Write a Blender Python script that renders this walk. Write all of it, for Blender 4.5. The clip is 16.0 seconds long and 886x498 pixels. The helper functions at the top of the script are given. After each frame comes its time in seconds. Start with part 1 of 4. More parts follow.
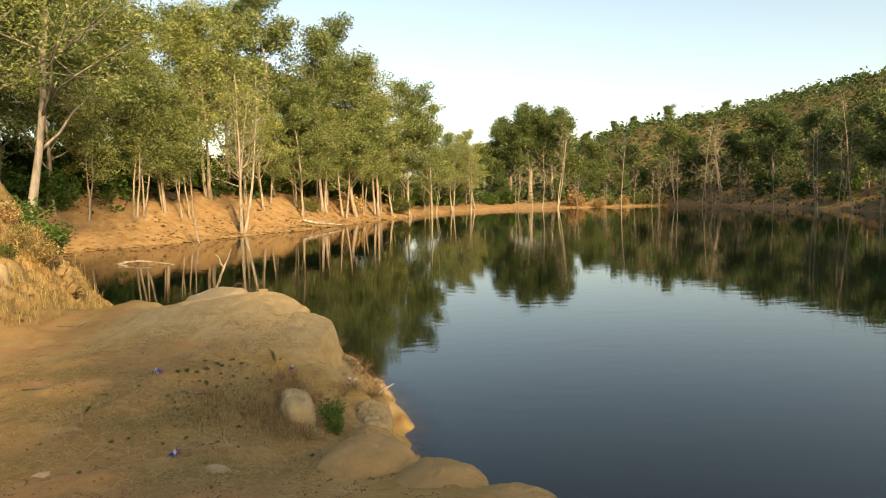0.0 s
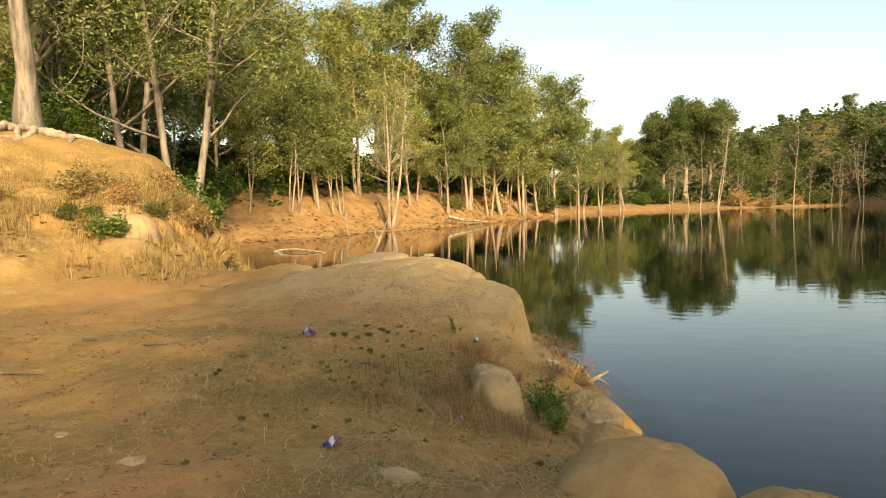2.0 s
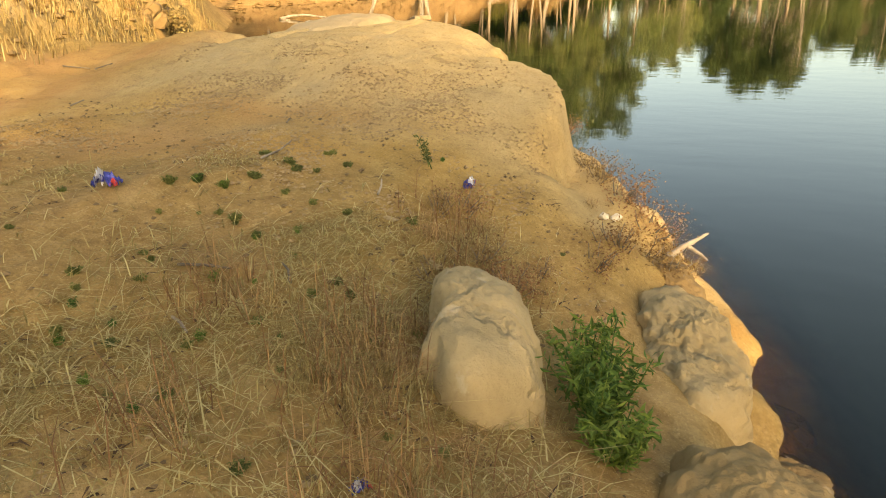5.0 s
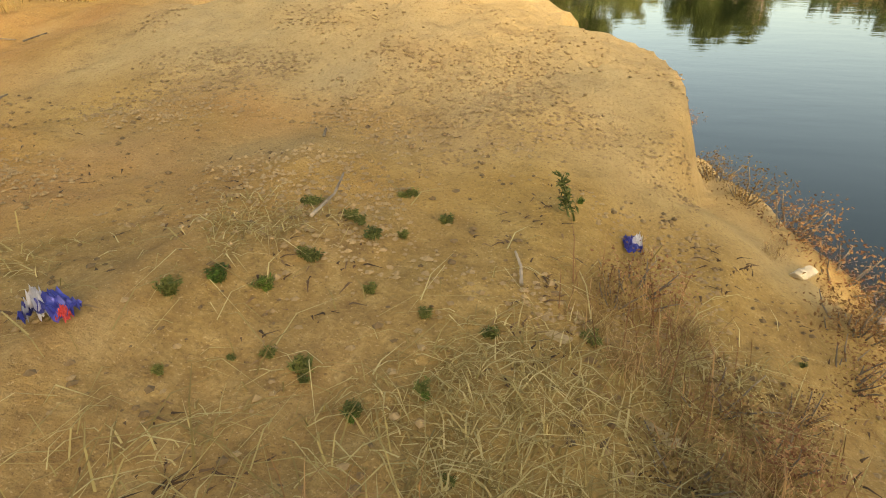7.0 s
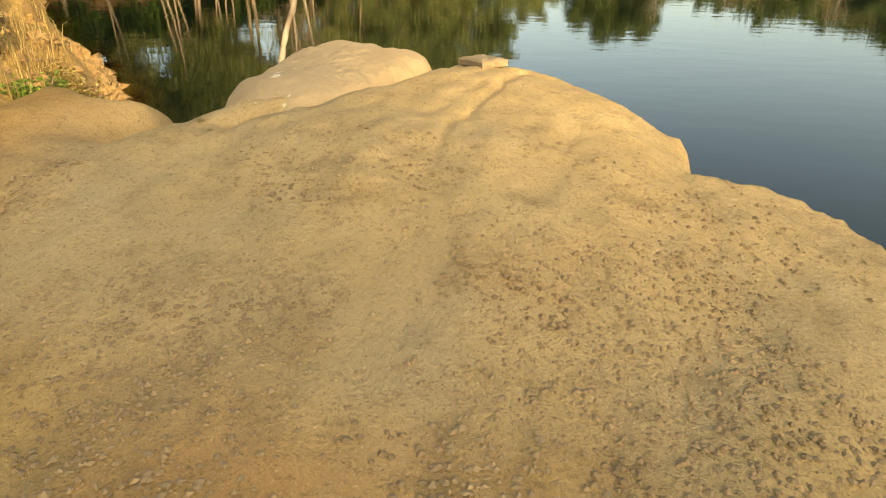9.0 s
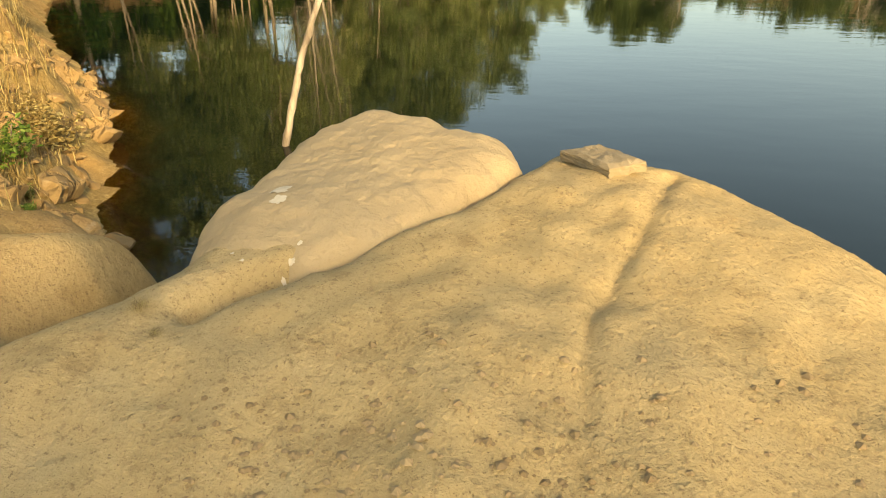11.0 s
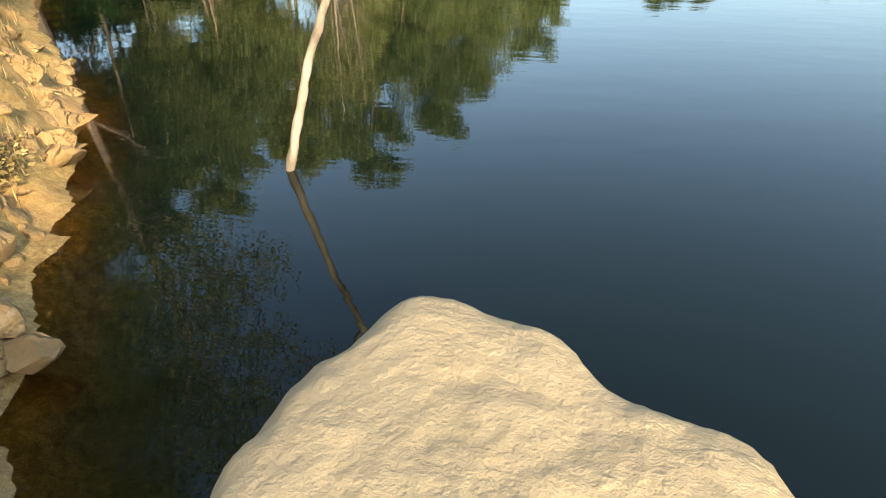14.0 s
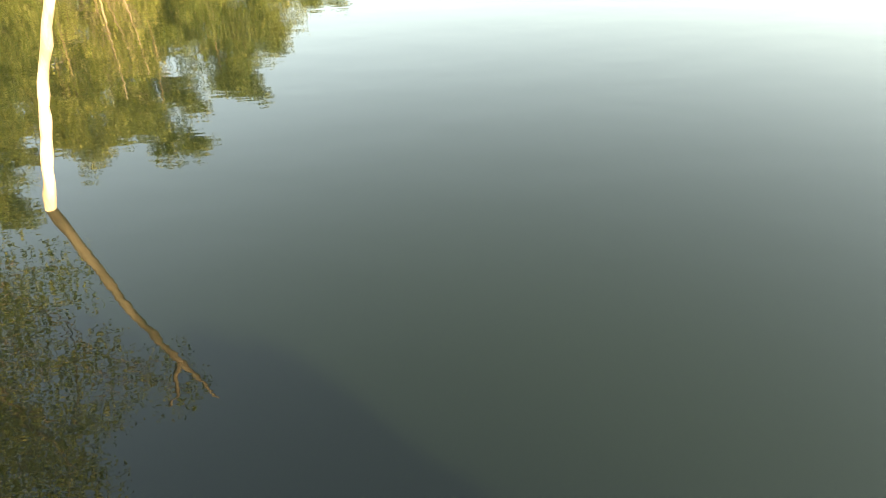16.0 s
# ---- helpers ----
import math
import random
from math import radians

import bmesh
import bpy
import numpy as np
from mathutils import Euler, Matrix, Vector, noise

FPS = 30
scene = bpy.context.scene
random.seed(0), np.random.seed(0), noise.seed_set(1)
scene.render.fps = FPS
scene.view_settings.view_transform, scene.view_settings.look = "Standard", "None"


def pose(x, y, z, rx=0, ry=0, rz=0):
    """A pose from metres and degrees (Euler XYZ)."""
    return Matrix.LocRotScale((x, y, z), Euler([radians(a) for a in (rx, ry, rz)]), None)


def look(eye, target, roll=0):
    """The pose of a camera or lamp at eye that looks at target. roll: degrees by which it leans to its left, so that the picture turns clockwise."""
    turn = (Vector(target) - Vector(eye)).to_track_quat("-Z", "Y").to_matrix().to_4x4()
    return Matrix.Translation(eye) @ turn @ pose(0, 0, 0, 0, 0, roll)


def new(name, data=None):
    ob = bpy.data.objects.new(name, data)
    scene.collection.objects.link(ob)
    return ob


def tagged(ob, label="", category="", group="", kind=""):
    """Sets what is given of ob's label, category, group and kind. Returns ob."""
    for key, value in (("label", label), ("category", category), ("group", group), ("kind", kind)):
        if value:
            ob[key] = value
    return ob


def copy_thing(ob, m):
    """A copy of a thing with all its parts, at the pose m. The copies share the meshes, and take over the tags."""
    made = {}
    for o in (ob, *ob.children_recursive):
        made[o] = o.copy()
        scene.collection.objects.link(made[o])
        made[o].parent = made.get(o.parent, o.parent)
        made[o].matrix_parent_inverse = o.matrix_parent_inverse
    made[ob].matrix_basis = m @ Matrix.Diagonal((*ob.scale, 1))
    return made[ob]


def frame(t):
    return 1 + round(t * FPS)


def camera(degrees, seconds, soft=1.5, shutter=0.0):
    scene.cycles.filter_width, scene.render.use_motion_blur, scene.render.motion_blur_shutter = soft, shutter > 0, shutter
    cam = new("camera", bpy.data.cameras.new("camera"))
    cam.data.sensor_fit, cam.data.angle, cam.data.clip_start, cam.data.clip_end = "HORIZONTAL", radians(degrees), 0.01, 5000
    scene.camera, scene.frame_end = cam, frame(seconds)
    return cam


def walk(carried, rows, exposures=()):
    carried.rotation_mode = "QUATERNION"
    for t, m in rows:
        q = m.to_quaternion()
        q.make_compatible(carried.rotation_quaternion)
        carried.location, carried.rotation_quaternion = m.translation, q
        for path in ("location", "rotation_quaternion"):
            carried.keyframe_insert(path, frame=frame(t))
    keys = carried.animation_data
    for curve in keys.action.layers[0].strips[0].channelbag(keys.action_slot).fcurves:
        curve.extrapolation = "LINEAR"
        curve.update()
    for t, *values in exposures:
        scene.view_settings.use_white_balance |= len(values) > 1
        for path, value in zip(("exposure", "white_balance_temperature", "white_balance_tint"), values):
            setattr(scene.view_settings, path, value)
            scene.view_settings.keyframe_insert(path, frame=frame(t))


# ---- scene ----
cam = camera(69.8, 16.0, soft=1.0)
PATH = [
    (0, (-0.081, 1.201, 4.304), (-0.115, 3.193, 4.126), -1.1),
    (0.5, (-0.316, 1.676, 3.973), (-0.667, 3.639, 3.819), -1.8),
    (1, (-0.794, 2.31, 3.554), (-1.248, 4.252, 3.403), -1.7),
    (1.5, (-1.229, 3.083, 3.265), (-1.692, 5.024, 3.128), -1.3),
    (2, (-1.47, 4.043, 3.106), (-1.933, 5.983, 2.955), -1.4),
    (2.5, (-1.559, 4.825, 2.98), (-1.999, 6.762, 2.742), -1.4),
    (3, (-1.562, 5.552, 2.916), (-1.965, 7.471, 2.523), -1.8),
    (3.2, (-1.581, 5.88, 2.919), (-1.976, 7.771, 2.404), -1.6),
    (5.3, (-2.021, 8.385, 2.625), (-2.594, 10.1, 1.771), -1.5),
    (5.5, (-2.125, 8.552, 2.603), (-2.703, 10.251, 1.72), -1.5),
    (6, (-2.387, 8.832, 2.558), (-2.947, 10.513, 1.631), -1.5),
    (6.5, (-2.752, 9.246, 2.638), (-3.299, 10.877, 1.618), -0.5),
    (7, (-3.24, 9.576, 2.61), (-3.661, 11.283, 1.656), -1.0),
    (7.5, (-3.661, 10.048, 2.692), (-3.981, 11.779, 1.743), -0.9),
    (8, (-4.042, 10.572, 2.807), (-4.256, 12.325, 1.868), -0.0),
    (8.5, (-4.393, 11.198, 2.917), (-4.554, 12.949, 1.964), -0.1),
    (9, (-4.64, 11.806, 3.017), (-4.79, 13.554, 2.055), 0.1),
    (9.2, (-4.691, 12.007, 3.039), (-4.835, 13.749, 2.068), 0.6),
    (11.3, (-5.234, 13.805, 3.069), (-5.442, 15.544, 2.102), 0.2),
    (11.5, (-5.274, 13.931, 3.075), (-5.5, 15.67, 2.112), 0.5),
    (12, (-5.412, 14.377, 3.069), (-5.656, 16.11, 2.101), 0.3),
    (12.5, (-5.516, 14.762, 3.063), (-5.756, 16.494, 2.091), 0.3),
    (13, (-5.627, 15.134, 3.047), (-5.863, 16.864, 2.071), 0.1),
    (13.5, (-5.666, 15.463, 2.995), (-5.909, 17.184, 2.005), -0.0),
    (14, (-5.688, 15.744, 2.968), (-5.942, 17.422, 1.909), -0.2),
    (14.5, (-5.737, 16.024, 2.951), (-5.933, 17.662, 1.82), -0.2),
    (15, (-5.8, 16.238, 2.968), (-5.82, 17.834, 1.763), 1.7),
    (16, (-5.532, 16.311, 3.216), (-5.265, 17.901, 2.032), 0.2),
]
walk(cam, [(t, look(eye, target, roll)) for t, eye, target, roll in PATH],
     [(0, 1.36, 9000, 9), (3.0, 1.62, 9500, 9), (5.5, 2.1, 10300, 7), (9.0, 1.87, 10000, 6), (12.5, 1.92, 8200, 2), (13.5, 2.1, 7000, 4), (14.5, 2.8, 7300, 4), (15, 3.5, 9000, 5), (16, 3.95, 12500, 7)])

# ---- world, sun and exposure ----
SUN_ELEV, SUN_AZ = radians(27.0), radians(150.0)   # azimuth clockwise from +y
world = bpy.data.worlds.new("world")
scene.world = world
world.use_nodes = True
wn = world.node_tree
sky = wn.nodes.new("ShaderNodeTexSky")
sky.sky_type, sky.sun_disc = "NISHITA", False
sky.sun_elevation, sky.sun_rotation = SUN_ELEV, SUN_AZ
sky.dust_density, sky.air_density, sky.ozone_density = 2.2, 1.0, 1.6
wn.links.new(sky.outputs[0], wn.nodes["Background"].inputs[0])
wn.nodes["Background"].inputs[1].default_value = 0.118
sun_data = bpy.data.lights.new("sun", "SUN")
sun_data.energy, sun_data.angle, sun_data.color = 3.0, radians(3.0), (1.0, 0.83, 0.60)
sun = new("sun", sun_data)
sun_way = Vector((math.sin(SUN_AZ) * math.cos(SUN_ELEV), math.cos(SUN_AZ) * math.cos(SUN_ELEV), math.sin(SUN_ELEV)))
sun.matrix_world = look(sun_way * 60, (0, 0, 0))


# ---- materials ----
def material(name):
    m = bpy.data.materials.new(name)
    m.use_nodes = True
    nt = m.node_tree
    return m, nt, nt.nodes["Principled BSDF"]


def node(nt, kind, **values):
    n = nt.nodes.new(kind)
    for k, v in values.items():
        n.inputs[k].default_value = v
    return n


def coords(nt):
    return nt.nodes.new("ShaderNodeTexCoord").outputs["Object"]


def noise_node(nt, scale, detail=4.0, rough=0.55, vec=None, distortion=0.0):
    n = node(nt, "ShaderNodeTexNoise", Scale=scale, Detail=detail, Roughness=rough, Distortion=distortion)
    nt.links.new(vec if vec is not None else coords(nt), n.inputs["Vector"])
    return n.outputs["Fac"]


def ramp(nt, fac, stops):
    r = nt.nodes.new("ShaderNodeValToRGB")
    el = r.color_ramp.elements
    while len(el) < len(stops):
        el.new(0.5)
    for e, (p, c) in zip(el, stops):
        e.position, e.color = p, (*c, 1.0)
    nt.links.new(fac, r.inputs[0])
    return r.outputs[0]


def mix(nt, fac, a, b, blend="MIX"):
    n = nt.nodes.new("ShaderNodeMix")
    n.data_type, n.blend_type = "RGBA", blend
    for sock, v in ((n.inputs[0], fac), (n.inputs[6], a), (n.inputs[7], b)):
        if hasattr(v, "links"):
            nt.links.new(v, sock)
        else:
            sock.default_value = v if not isinstance(v, tuple) else (*v, 1.0)
    return n.outputs[2]


def bump(nt, bsdf, height, strength, distance):
    b = node(nt, "ShaderNodeBump", Strength=strength, Distance=distance)
    nt.links.new(height, b.inputs["Height"])
    if bsdf.inputs["Normal"].links:
        nt.links.new(bsdf.inputs["Normal"].links[0].from_socket, b.inputs["Normal"])
    nt.links.new(b.outputs[0], bsdf.inputs["Normal"])


def mapped(nt, fac, lo, hi, a=0.0, b=1.0):
    n = nt.nodes.new("ShaderNodeMapRange")
    n.interpolation_type = "SMOOTHSTEP"
    for k, v in zip((1, 2, 3, 4), (lo, hi, a, b)):
        n.inputs[k].default_value = v
    nt.links.new(fac, n.inputs[0])
    return n.outputs[0]


def attribute(nt, name):
    a = nt.nodes.new("ShaderNodeAttribute")
    a.attribute_name = name
    return a.outputs["Fac"]


def soil_material():
    m, nt, b = material("soil")
    big = noise_node(nt, 0.35, 5, 0.6)
    mid = noise_node(nt, 3.0, 6, 0.65)
    fine = noise_node(nt, 38.0, 4, 0.7)
    c = ramp(nt, mid, [(0.3, (0.27, 0.162, 0.05)), (0.55, (0.37, 0.235, 0.078)), (0.75, (0.47, 0.31, 0.112))])
    c = mix(nt, mapped(nt, big, 0.35, 0.7), c, (0.34, 0.185, 0.078))
    # dry litter and short grass
    litter = noise_node(nt, 9.0, 8, 0.8, distortion=0.4)
    straw = ramp(nt, litter, [(0.35, (0.12, 0.078, 0.03)), (0.5, (0.23, 0.155, 0.058)), (0.66, (0.40, 0.29, 0.12))])
    c = mix(nt, attribute(nt, "litter"), c, straw)
    # orange earth of the far banks, dark leaf mould under the trees, pale sandstone on the promontory
    orange = ramp(nt, noise_node(nt, 0.9, 7, 0.7), [(0.3, (0.18, 0.102, 0.045)), (0.5, (0.28, 0.17, 0.078)), (0.75, (0.40, 0.265, 0.13))])
    c = mix(nt, attribute(nt, "bank"), c, orange)
    stone = ramp(nt, mid, [(0.25, (0.34, 0.243, 0.115)), (0.55, (0.41, 0.297, 0.145)), (0.8, (0.48, 0.36, 0.185))])
    stone = mix(nt, mapped(nt, noise_node(nt, 1.2, 3), 0.45, 0.7, 0, 0.5), stone, (0.32, 0.25, 0.145))
    c = mix(nt, attribute(nt, "stone"), c, stone)
    c = mix(nt, attribute(nt, "trail"), c, ramp(nt, mid, [(0.35, (0.28, 0.18, 0.08)), (0.65, (0.43, 0.31, 0.155))]))
    mould = ramp(nt, noise_node(nt, 0.6, 5), [(0.3, (0.07, 0.05, 0.025)), (0.55, (0.13, 0.095, 0.04)), (0.7, (0.28, 0.15, 0.06))])
    c = mix(nt, attribute(nt, "wood"), c, mould)
    c = mix(nt, mapped(nt, noise_node(nt, 5.0, 7, 0.75), 0.5, 0.7, 0, 0.4), c, (0.16, 0.098, 0.04))
    c = mix(nt, mapped(nt, fine, 0.52, 0.72, 0, 0.55), c, (0.15, 0.092, 0.043))
    crumbs = noise_node(nt, 85.0, 3, 0.6)
    c = mix(nt, mapped(nt, crumbs, 0.60, 0.70, 0, 0.6), c, (0.10, 0.062, 0.03))
    c = mix(nt, mapped(nt, crumbs, 0.40, 0.30, 0, 0.5), c, (0.52, 0.38, 0.2))
    c = mix(nt, mapped(nt, noise_node(nt, 1.1, 4, 0.6), 0.52, 0.72, 0, 0.35), c, (0.46, 0.33, 0.16))
    nt.links.new(c, b.inputs["Base Color"])
    b.inputs["Roughness"].default_value = 0.95
    b.inputs["Specular IOR Level"].default_value = 0.15
    bump(nt, b, mid, 0.6, 0.06)
    bump(nt, b, noise_node(nt, 11.0, 6, 0.75), 0.6, 0.03)
    bump(nt, b, fine, 0.7, 0.014)
    bump(nt, b, crumbs, 0.3, 0.006)
    bump(nt, b, litter, 0.35, 0.012)
    return m


def rock_material(name, dark, light, lichen=0.0, cracks=0.0):
    m, nt, b = material(name)
    n1 = noise_node(nt, 2.2, 7, 0.62)
    n2 = noise_node(nt, 26.0, 5, 0.7)
    info = nt.nodes.new("ShaderNodeObjectInfo")
    c = ramp(nt, n1, [(0.28, dark), (0.7, light)])
    c = mix(nt, mapped(nt, n2, 0.5, 0.85, 0, 0.45), c, tuple(0.55 * v for v in dark))
    c = mix(nt, mapped(nt, noise_node(nt, 0.9, 3), 0.5, 0.75, 0, 0.5), c, (0.38, 0.265, 0.135))
    if lichen:
        c = mix(nt, mapped(nt, noise_node(nt, 7.0, 4), 0.62, 0.7, 0, lichen), c, (0.55, 0.5, 0.4))
    c = mix(nt, mapped(nt, info.outputs["Random"], 0, 1, 0, 0.25), c, dark)
    nt.links.new(c, b.inputs["Base Color"])
    b.inputs["Roughness"].default_value = 0.92
    b.inputs["Specular IOR Level"].default_value = 0.2
    crack = node(nt, "ShaderNodeTexVoronoi", Scale=2.6)
    crack.feature = "DISTANCE_TO_EDGE"
    warp = noise_node(nt, 3.0, 4)
    nt.links.new(mix(nt, 0.35, coords(nt), warp), crack.inputs["Vector"])
    if cracks:
        bump(nt, b, mapped(nt, crack.outputs["Distance"], 0.0, 0.09), cracks, 0.05)
    bump(nt, b, n1, 0.8, 0.05)
    bump(nt, b, noise_node(nt, 9.0, 6, 0.7), 0.6, 0.02)
    bump(nt, b, n2, 0.8, 0.012)
    return m


def plant_material(name, stops, rough=0.6, translucent=0.35):
    m, nt, b = material(name)
    geo = nt.nodes.new("ShaderNodeNewGeometry")
    info = nt.nodes.new("ShaderNodeObjectInfo")
    c = ramp(nt, geo.outputs["Random Per Island"], stops)
    hue = node(nt, "ShaderNodeHueSaturation")
    nt.links.new(mapped(nt, info.outputs["Random"], 0, 1, 0.485, 0.515), hue.inputs["Hue"])
    nt.links.new(mapped(nt, info.outputs["Random"], 0, 1, 1.2, 0.8), hue.inputs["Value"])
    nt.links.new(c, hue.inputs["Color"])
    c = hue.outputs[0]
    nt.links.new(c, b.inputs["Base Color"])
    b.inputs["Roughness"].default_value = rough
    b.inputs["Specular IOR Level"].default_value = 0.25
    t = nt.nodes.new("ShaderNodeBsdfTranslucent")
    nt.links.new(c, t.inputs[0])
    ms = nt.nodes.new("ShaderNodeMixShader")
    ms.inputs[0].default_value = translucent
    nt.links.new(b.outputs[0], ms.inputs[1])
    nt.links.new(t.outputs[0], ms.inputs[2])
    nt.links.new(ms.outputs[0], nt.nodes["Material Output"].inputs[0])
    return m


def bark_material(name, dark, light):
    m, nt, b = material(name)
    co = nt.nodes.new("ShaderNodeMapping")
    nt.links.new(coords(nt), co.inputs[0])
    co.inputs["Scale"].default_value = (5.0, 5.0, 0.9)
    n1 = noise_node(nt, 1.0, 6, 0.65, co.outputs[0])
    n2 = noise_node(nt, 7.0, 4, 0.7, co.outputs[0])
    c = ramp(nt, n1, [(0.35, dark), (0.6, light)])
    c = mix(nt, mapped(nt, n2, 0.55, 0.75, 0, 0.6), c, dark)
    nt.links.new(c, b.inputs["Base Color"])
    b.inputs["Roughness"].default_value = 0.85
    bump(nt, b, n2, 0.6, 0.02)
    return m


def water_material():
    m, nt, b = material("lake_water")
    b.inputs["Base Color"].default_value = (0.0022, 0.0048, 0.0033, 1)
    b.inputs["Roughness"].default_value = 0.015
    b.inputs["IOR"].default_value = 1.333
    co = nt.nodes.new("ShaderNodeMapping")
    nt.links.new(coords(nt), co.inputs[0])
    co.inputs["Scale"].default_value = (0.7, 1.6, 1.0)
    bump(nt, b, noise_node(nt, 1.1, 3, 0.5, co.outputs[0]), 0.035, 0.1)
    bump(nt, b, noise_node(nt, 7.0, 2, 0.5, co.outputs[0]), 0.02, 0.02)
    # the murk hides the bed except where the water is a hand deep
    clear = node(nt, "ShaderNodeBsdfRefraction", Roughness=0.02, IOR=1.333)
    clear.inputs["Color"].default_value = (0.62, 0.48, 0.25, 1)
    gloss = node(nt, "ShaderNodeBsdfGlossy", Roughness=0.015)
    fres = node(nt, "ShaderNodeFresnel", IOR=1.333)
    shallow = nt.nodes.new("ShaderNodeMixShader")
    nt.links.new(fres.outputs[0], shallow.inputs[0])
    nt.links.new(clear.outputs[0], shallow.inputs[1])
    nt.links.new(gloss.outputs[0], shallow.inputs[2])
    out = nt.nodes.new("ShaderNodeMixShader")
    nt.links.new(attribute(nt, "shallow"), out.inputs[0])
    nt.links.new(b.outputs[0], out.inputs[1])
    nt.links.new(shallow.outputs[0], out.inputs[2])
    nt.links.new(out.outputs[0], nt.nodes["Material Output"].inputs[0])
    return m


def plain(name, colour, rough=0.6, metal=0.0, var=0.3):
    m, nt, b = material(name)
    n = noise_node(nt, 14.0, 5, 0.65)
    c = ramp(nt, n, [(0.3, tuple(v * (1 - var) for v in colour)), (0.7, tuple(min(1, v * (1 + var)) for v in colour))])
    nt.links.new(c, b.inputs["Base Color"])
    b.inputs["Roughness"].default_value, b.inputs["Metallic"].default_value = rough, metal
    bump(nt, b, n, 0.3, 0.01)
    return m


SOIL = soil_material()
WATER = water_material()
SANDSTONE = rock_material("sandstone", (0.32, 0.238, 0.135), (0.42, 0.32, 0.19))
EARTHROCK = rock_material("earth_rock", (0.26, 0.165, 0.07), (0.38, 0.255, 0.115))
GREYROCK = rock_material("grey_rock", (0.26, 0.19, 0.095), (0.42, 0.315, 0.17), 0.2, 0.5)
BANKROCK = rock_material("bank_rock", (0.17, 0.105, 0.046), (0.29, 0.195, 0.09), 0.12, 0.8)
LEAF = plant_material("eucalyptus_leaf", [(0.0, (0.10, 0.135, 0.04)), (0.4, (0.18, 0.23, 0.07)), (0.75, (0.31, 0.35, 0.13)), (1.0, (0.45, 0.45, 0.21))], 0.55, 0.5)
LEAF_FAR = plant_material("dark_leaf", [(0.0, (0.045, 0.075, 0.022)), (0.5, (0.085, 0.125, 0.038)), (1.0, (0.155, 0.185, 0.062))])
LEAF_BUSH = plant_material("bush_leaf", [(0.0, (0.025, 0.055, 0.01)), (0.5, (0.055, 0.11, 0.018)), (1.0, (0.11, 0.17, 0.035))])
LEAF_FRESH = plant_material("fresh_leaf", [(0.0, (0.04, 0.085, 0.015)), (0.5, (0.085, 0.15, 0.025)), (1.0, (0.17, 0.24, 0.05))])
WEED = plant_material("weed_leaf", [(0.0, (0.07, 0.085, 0.02)), (0.5, (0.12, 0.14, 0.036)), (1.0, (0.2, 0.2, 0.065))])
STRAW = plant_material("dry_grass", [(0.0, (0.16, 0.10, 0.04)), (0.5, (0.33, 0.22, 0.085)), (1.0, (0.52, 0.40, 0.19))])
PALE_STRAW = plant_material("pale_straw", [(0.0, (0.24, 0.155, 0.06)), (0.5, (0.42, 0.305, 0.13)), (1.0, (0.62, 0.5, 0.27))])
RUSSET = plant_material("russet_weed", [(0.0, (0.15, 0.075, 0.032)), (0.5, (0.26, 0.14, 0.06)), (1.0, (0.42, 0.27, 0.12))])
DARK_LITTER = plant_material("leaf_scraps", [(0.0, (0.05, 0.03, 0.014)), (0.6, (0.10, 0.06, 0.028)), (1.0, (0.24, 0.155, 0.075))], 0.8, 0.1)
BARK = bark_material("eucalyptus_bark", (0.15, 0.11, 0.075), (0.36, 0.29, 0.215))
BARK_MOTTLED = bark_material("mottled_bark", (0.07, 0.058, 0.045), (0.25, 0.22, 0.18))
BARK_DARK = bark_material("dark_bark", (0.09, 0.07, 0.05), (0.22, 0.17, 0.12))
DEADWOOD = bark_material("bleached_wood", (0.14, 0.11, 0.08), (0.36, 0.30, 0.23))


# ---- builders ----
def link(name, bm, mat, parent=None, label="", smooth=True):
    me = bpy.data.meshes.new(name)
    bm.to_mesh(me)
    bm.free()
    return link_mesh(name, me, mat, parent, label, smooth)


def link_mesh(name, me, mat, parent=None, label="", smooth=True):
    if smooth:
        me.polygons.foreach_set("use_smooth", np.ones(len(me.polygons), bool))
    me.materials.append(mat)
    ob = new(name, me)
    if parent is not None:
        ob.parent = parent
    return tagged(ob, label) if label else ob


def part(name, bm, mat, parent, label=""):
    return link(name, bm, mat, parent, label)


def mesh_from(name, verts, faces):
    me = bpy.data.meshes.new(name)
    me.from_pydata([tuple(v) for v in verts], [], faces)
    me.update()
    return me


def smoothstep(a, b, v):
    s = np.clip((v - a) / (b - a), 0, 1)
    return s * s * (3 - 2 * s)


def wave(x, y, scale, seed):
    """A cheap smooth noise for whole arrays, -1 to 1."""
    rng = np.random.RandomState(seed)
    out = np.zeros_like(x)
    for k in range(7):
        a, f, p = rng.uniform(0, 2 * np.pi), rng.uniform(0.6, 1.9) / scale, rng.uniform(0, 2 * np.pi)
        out += np.sin((x * np.cos(a) + y * np.sin(a)) * f * 2 * np.pi + p)
    return out / 3.7


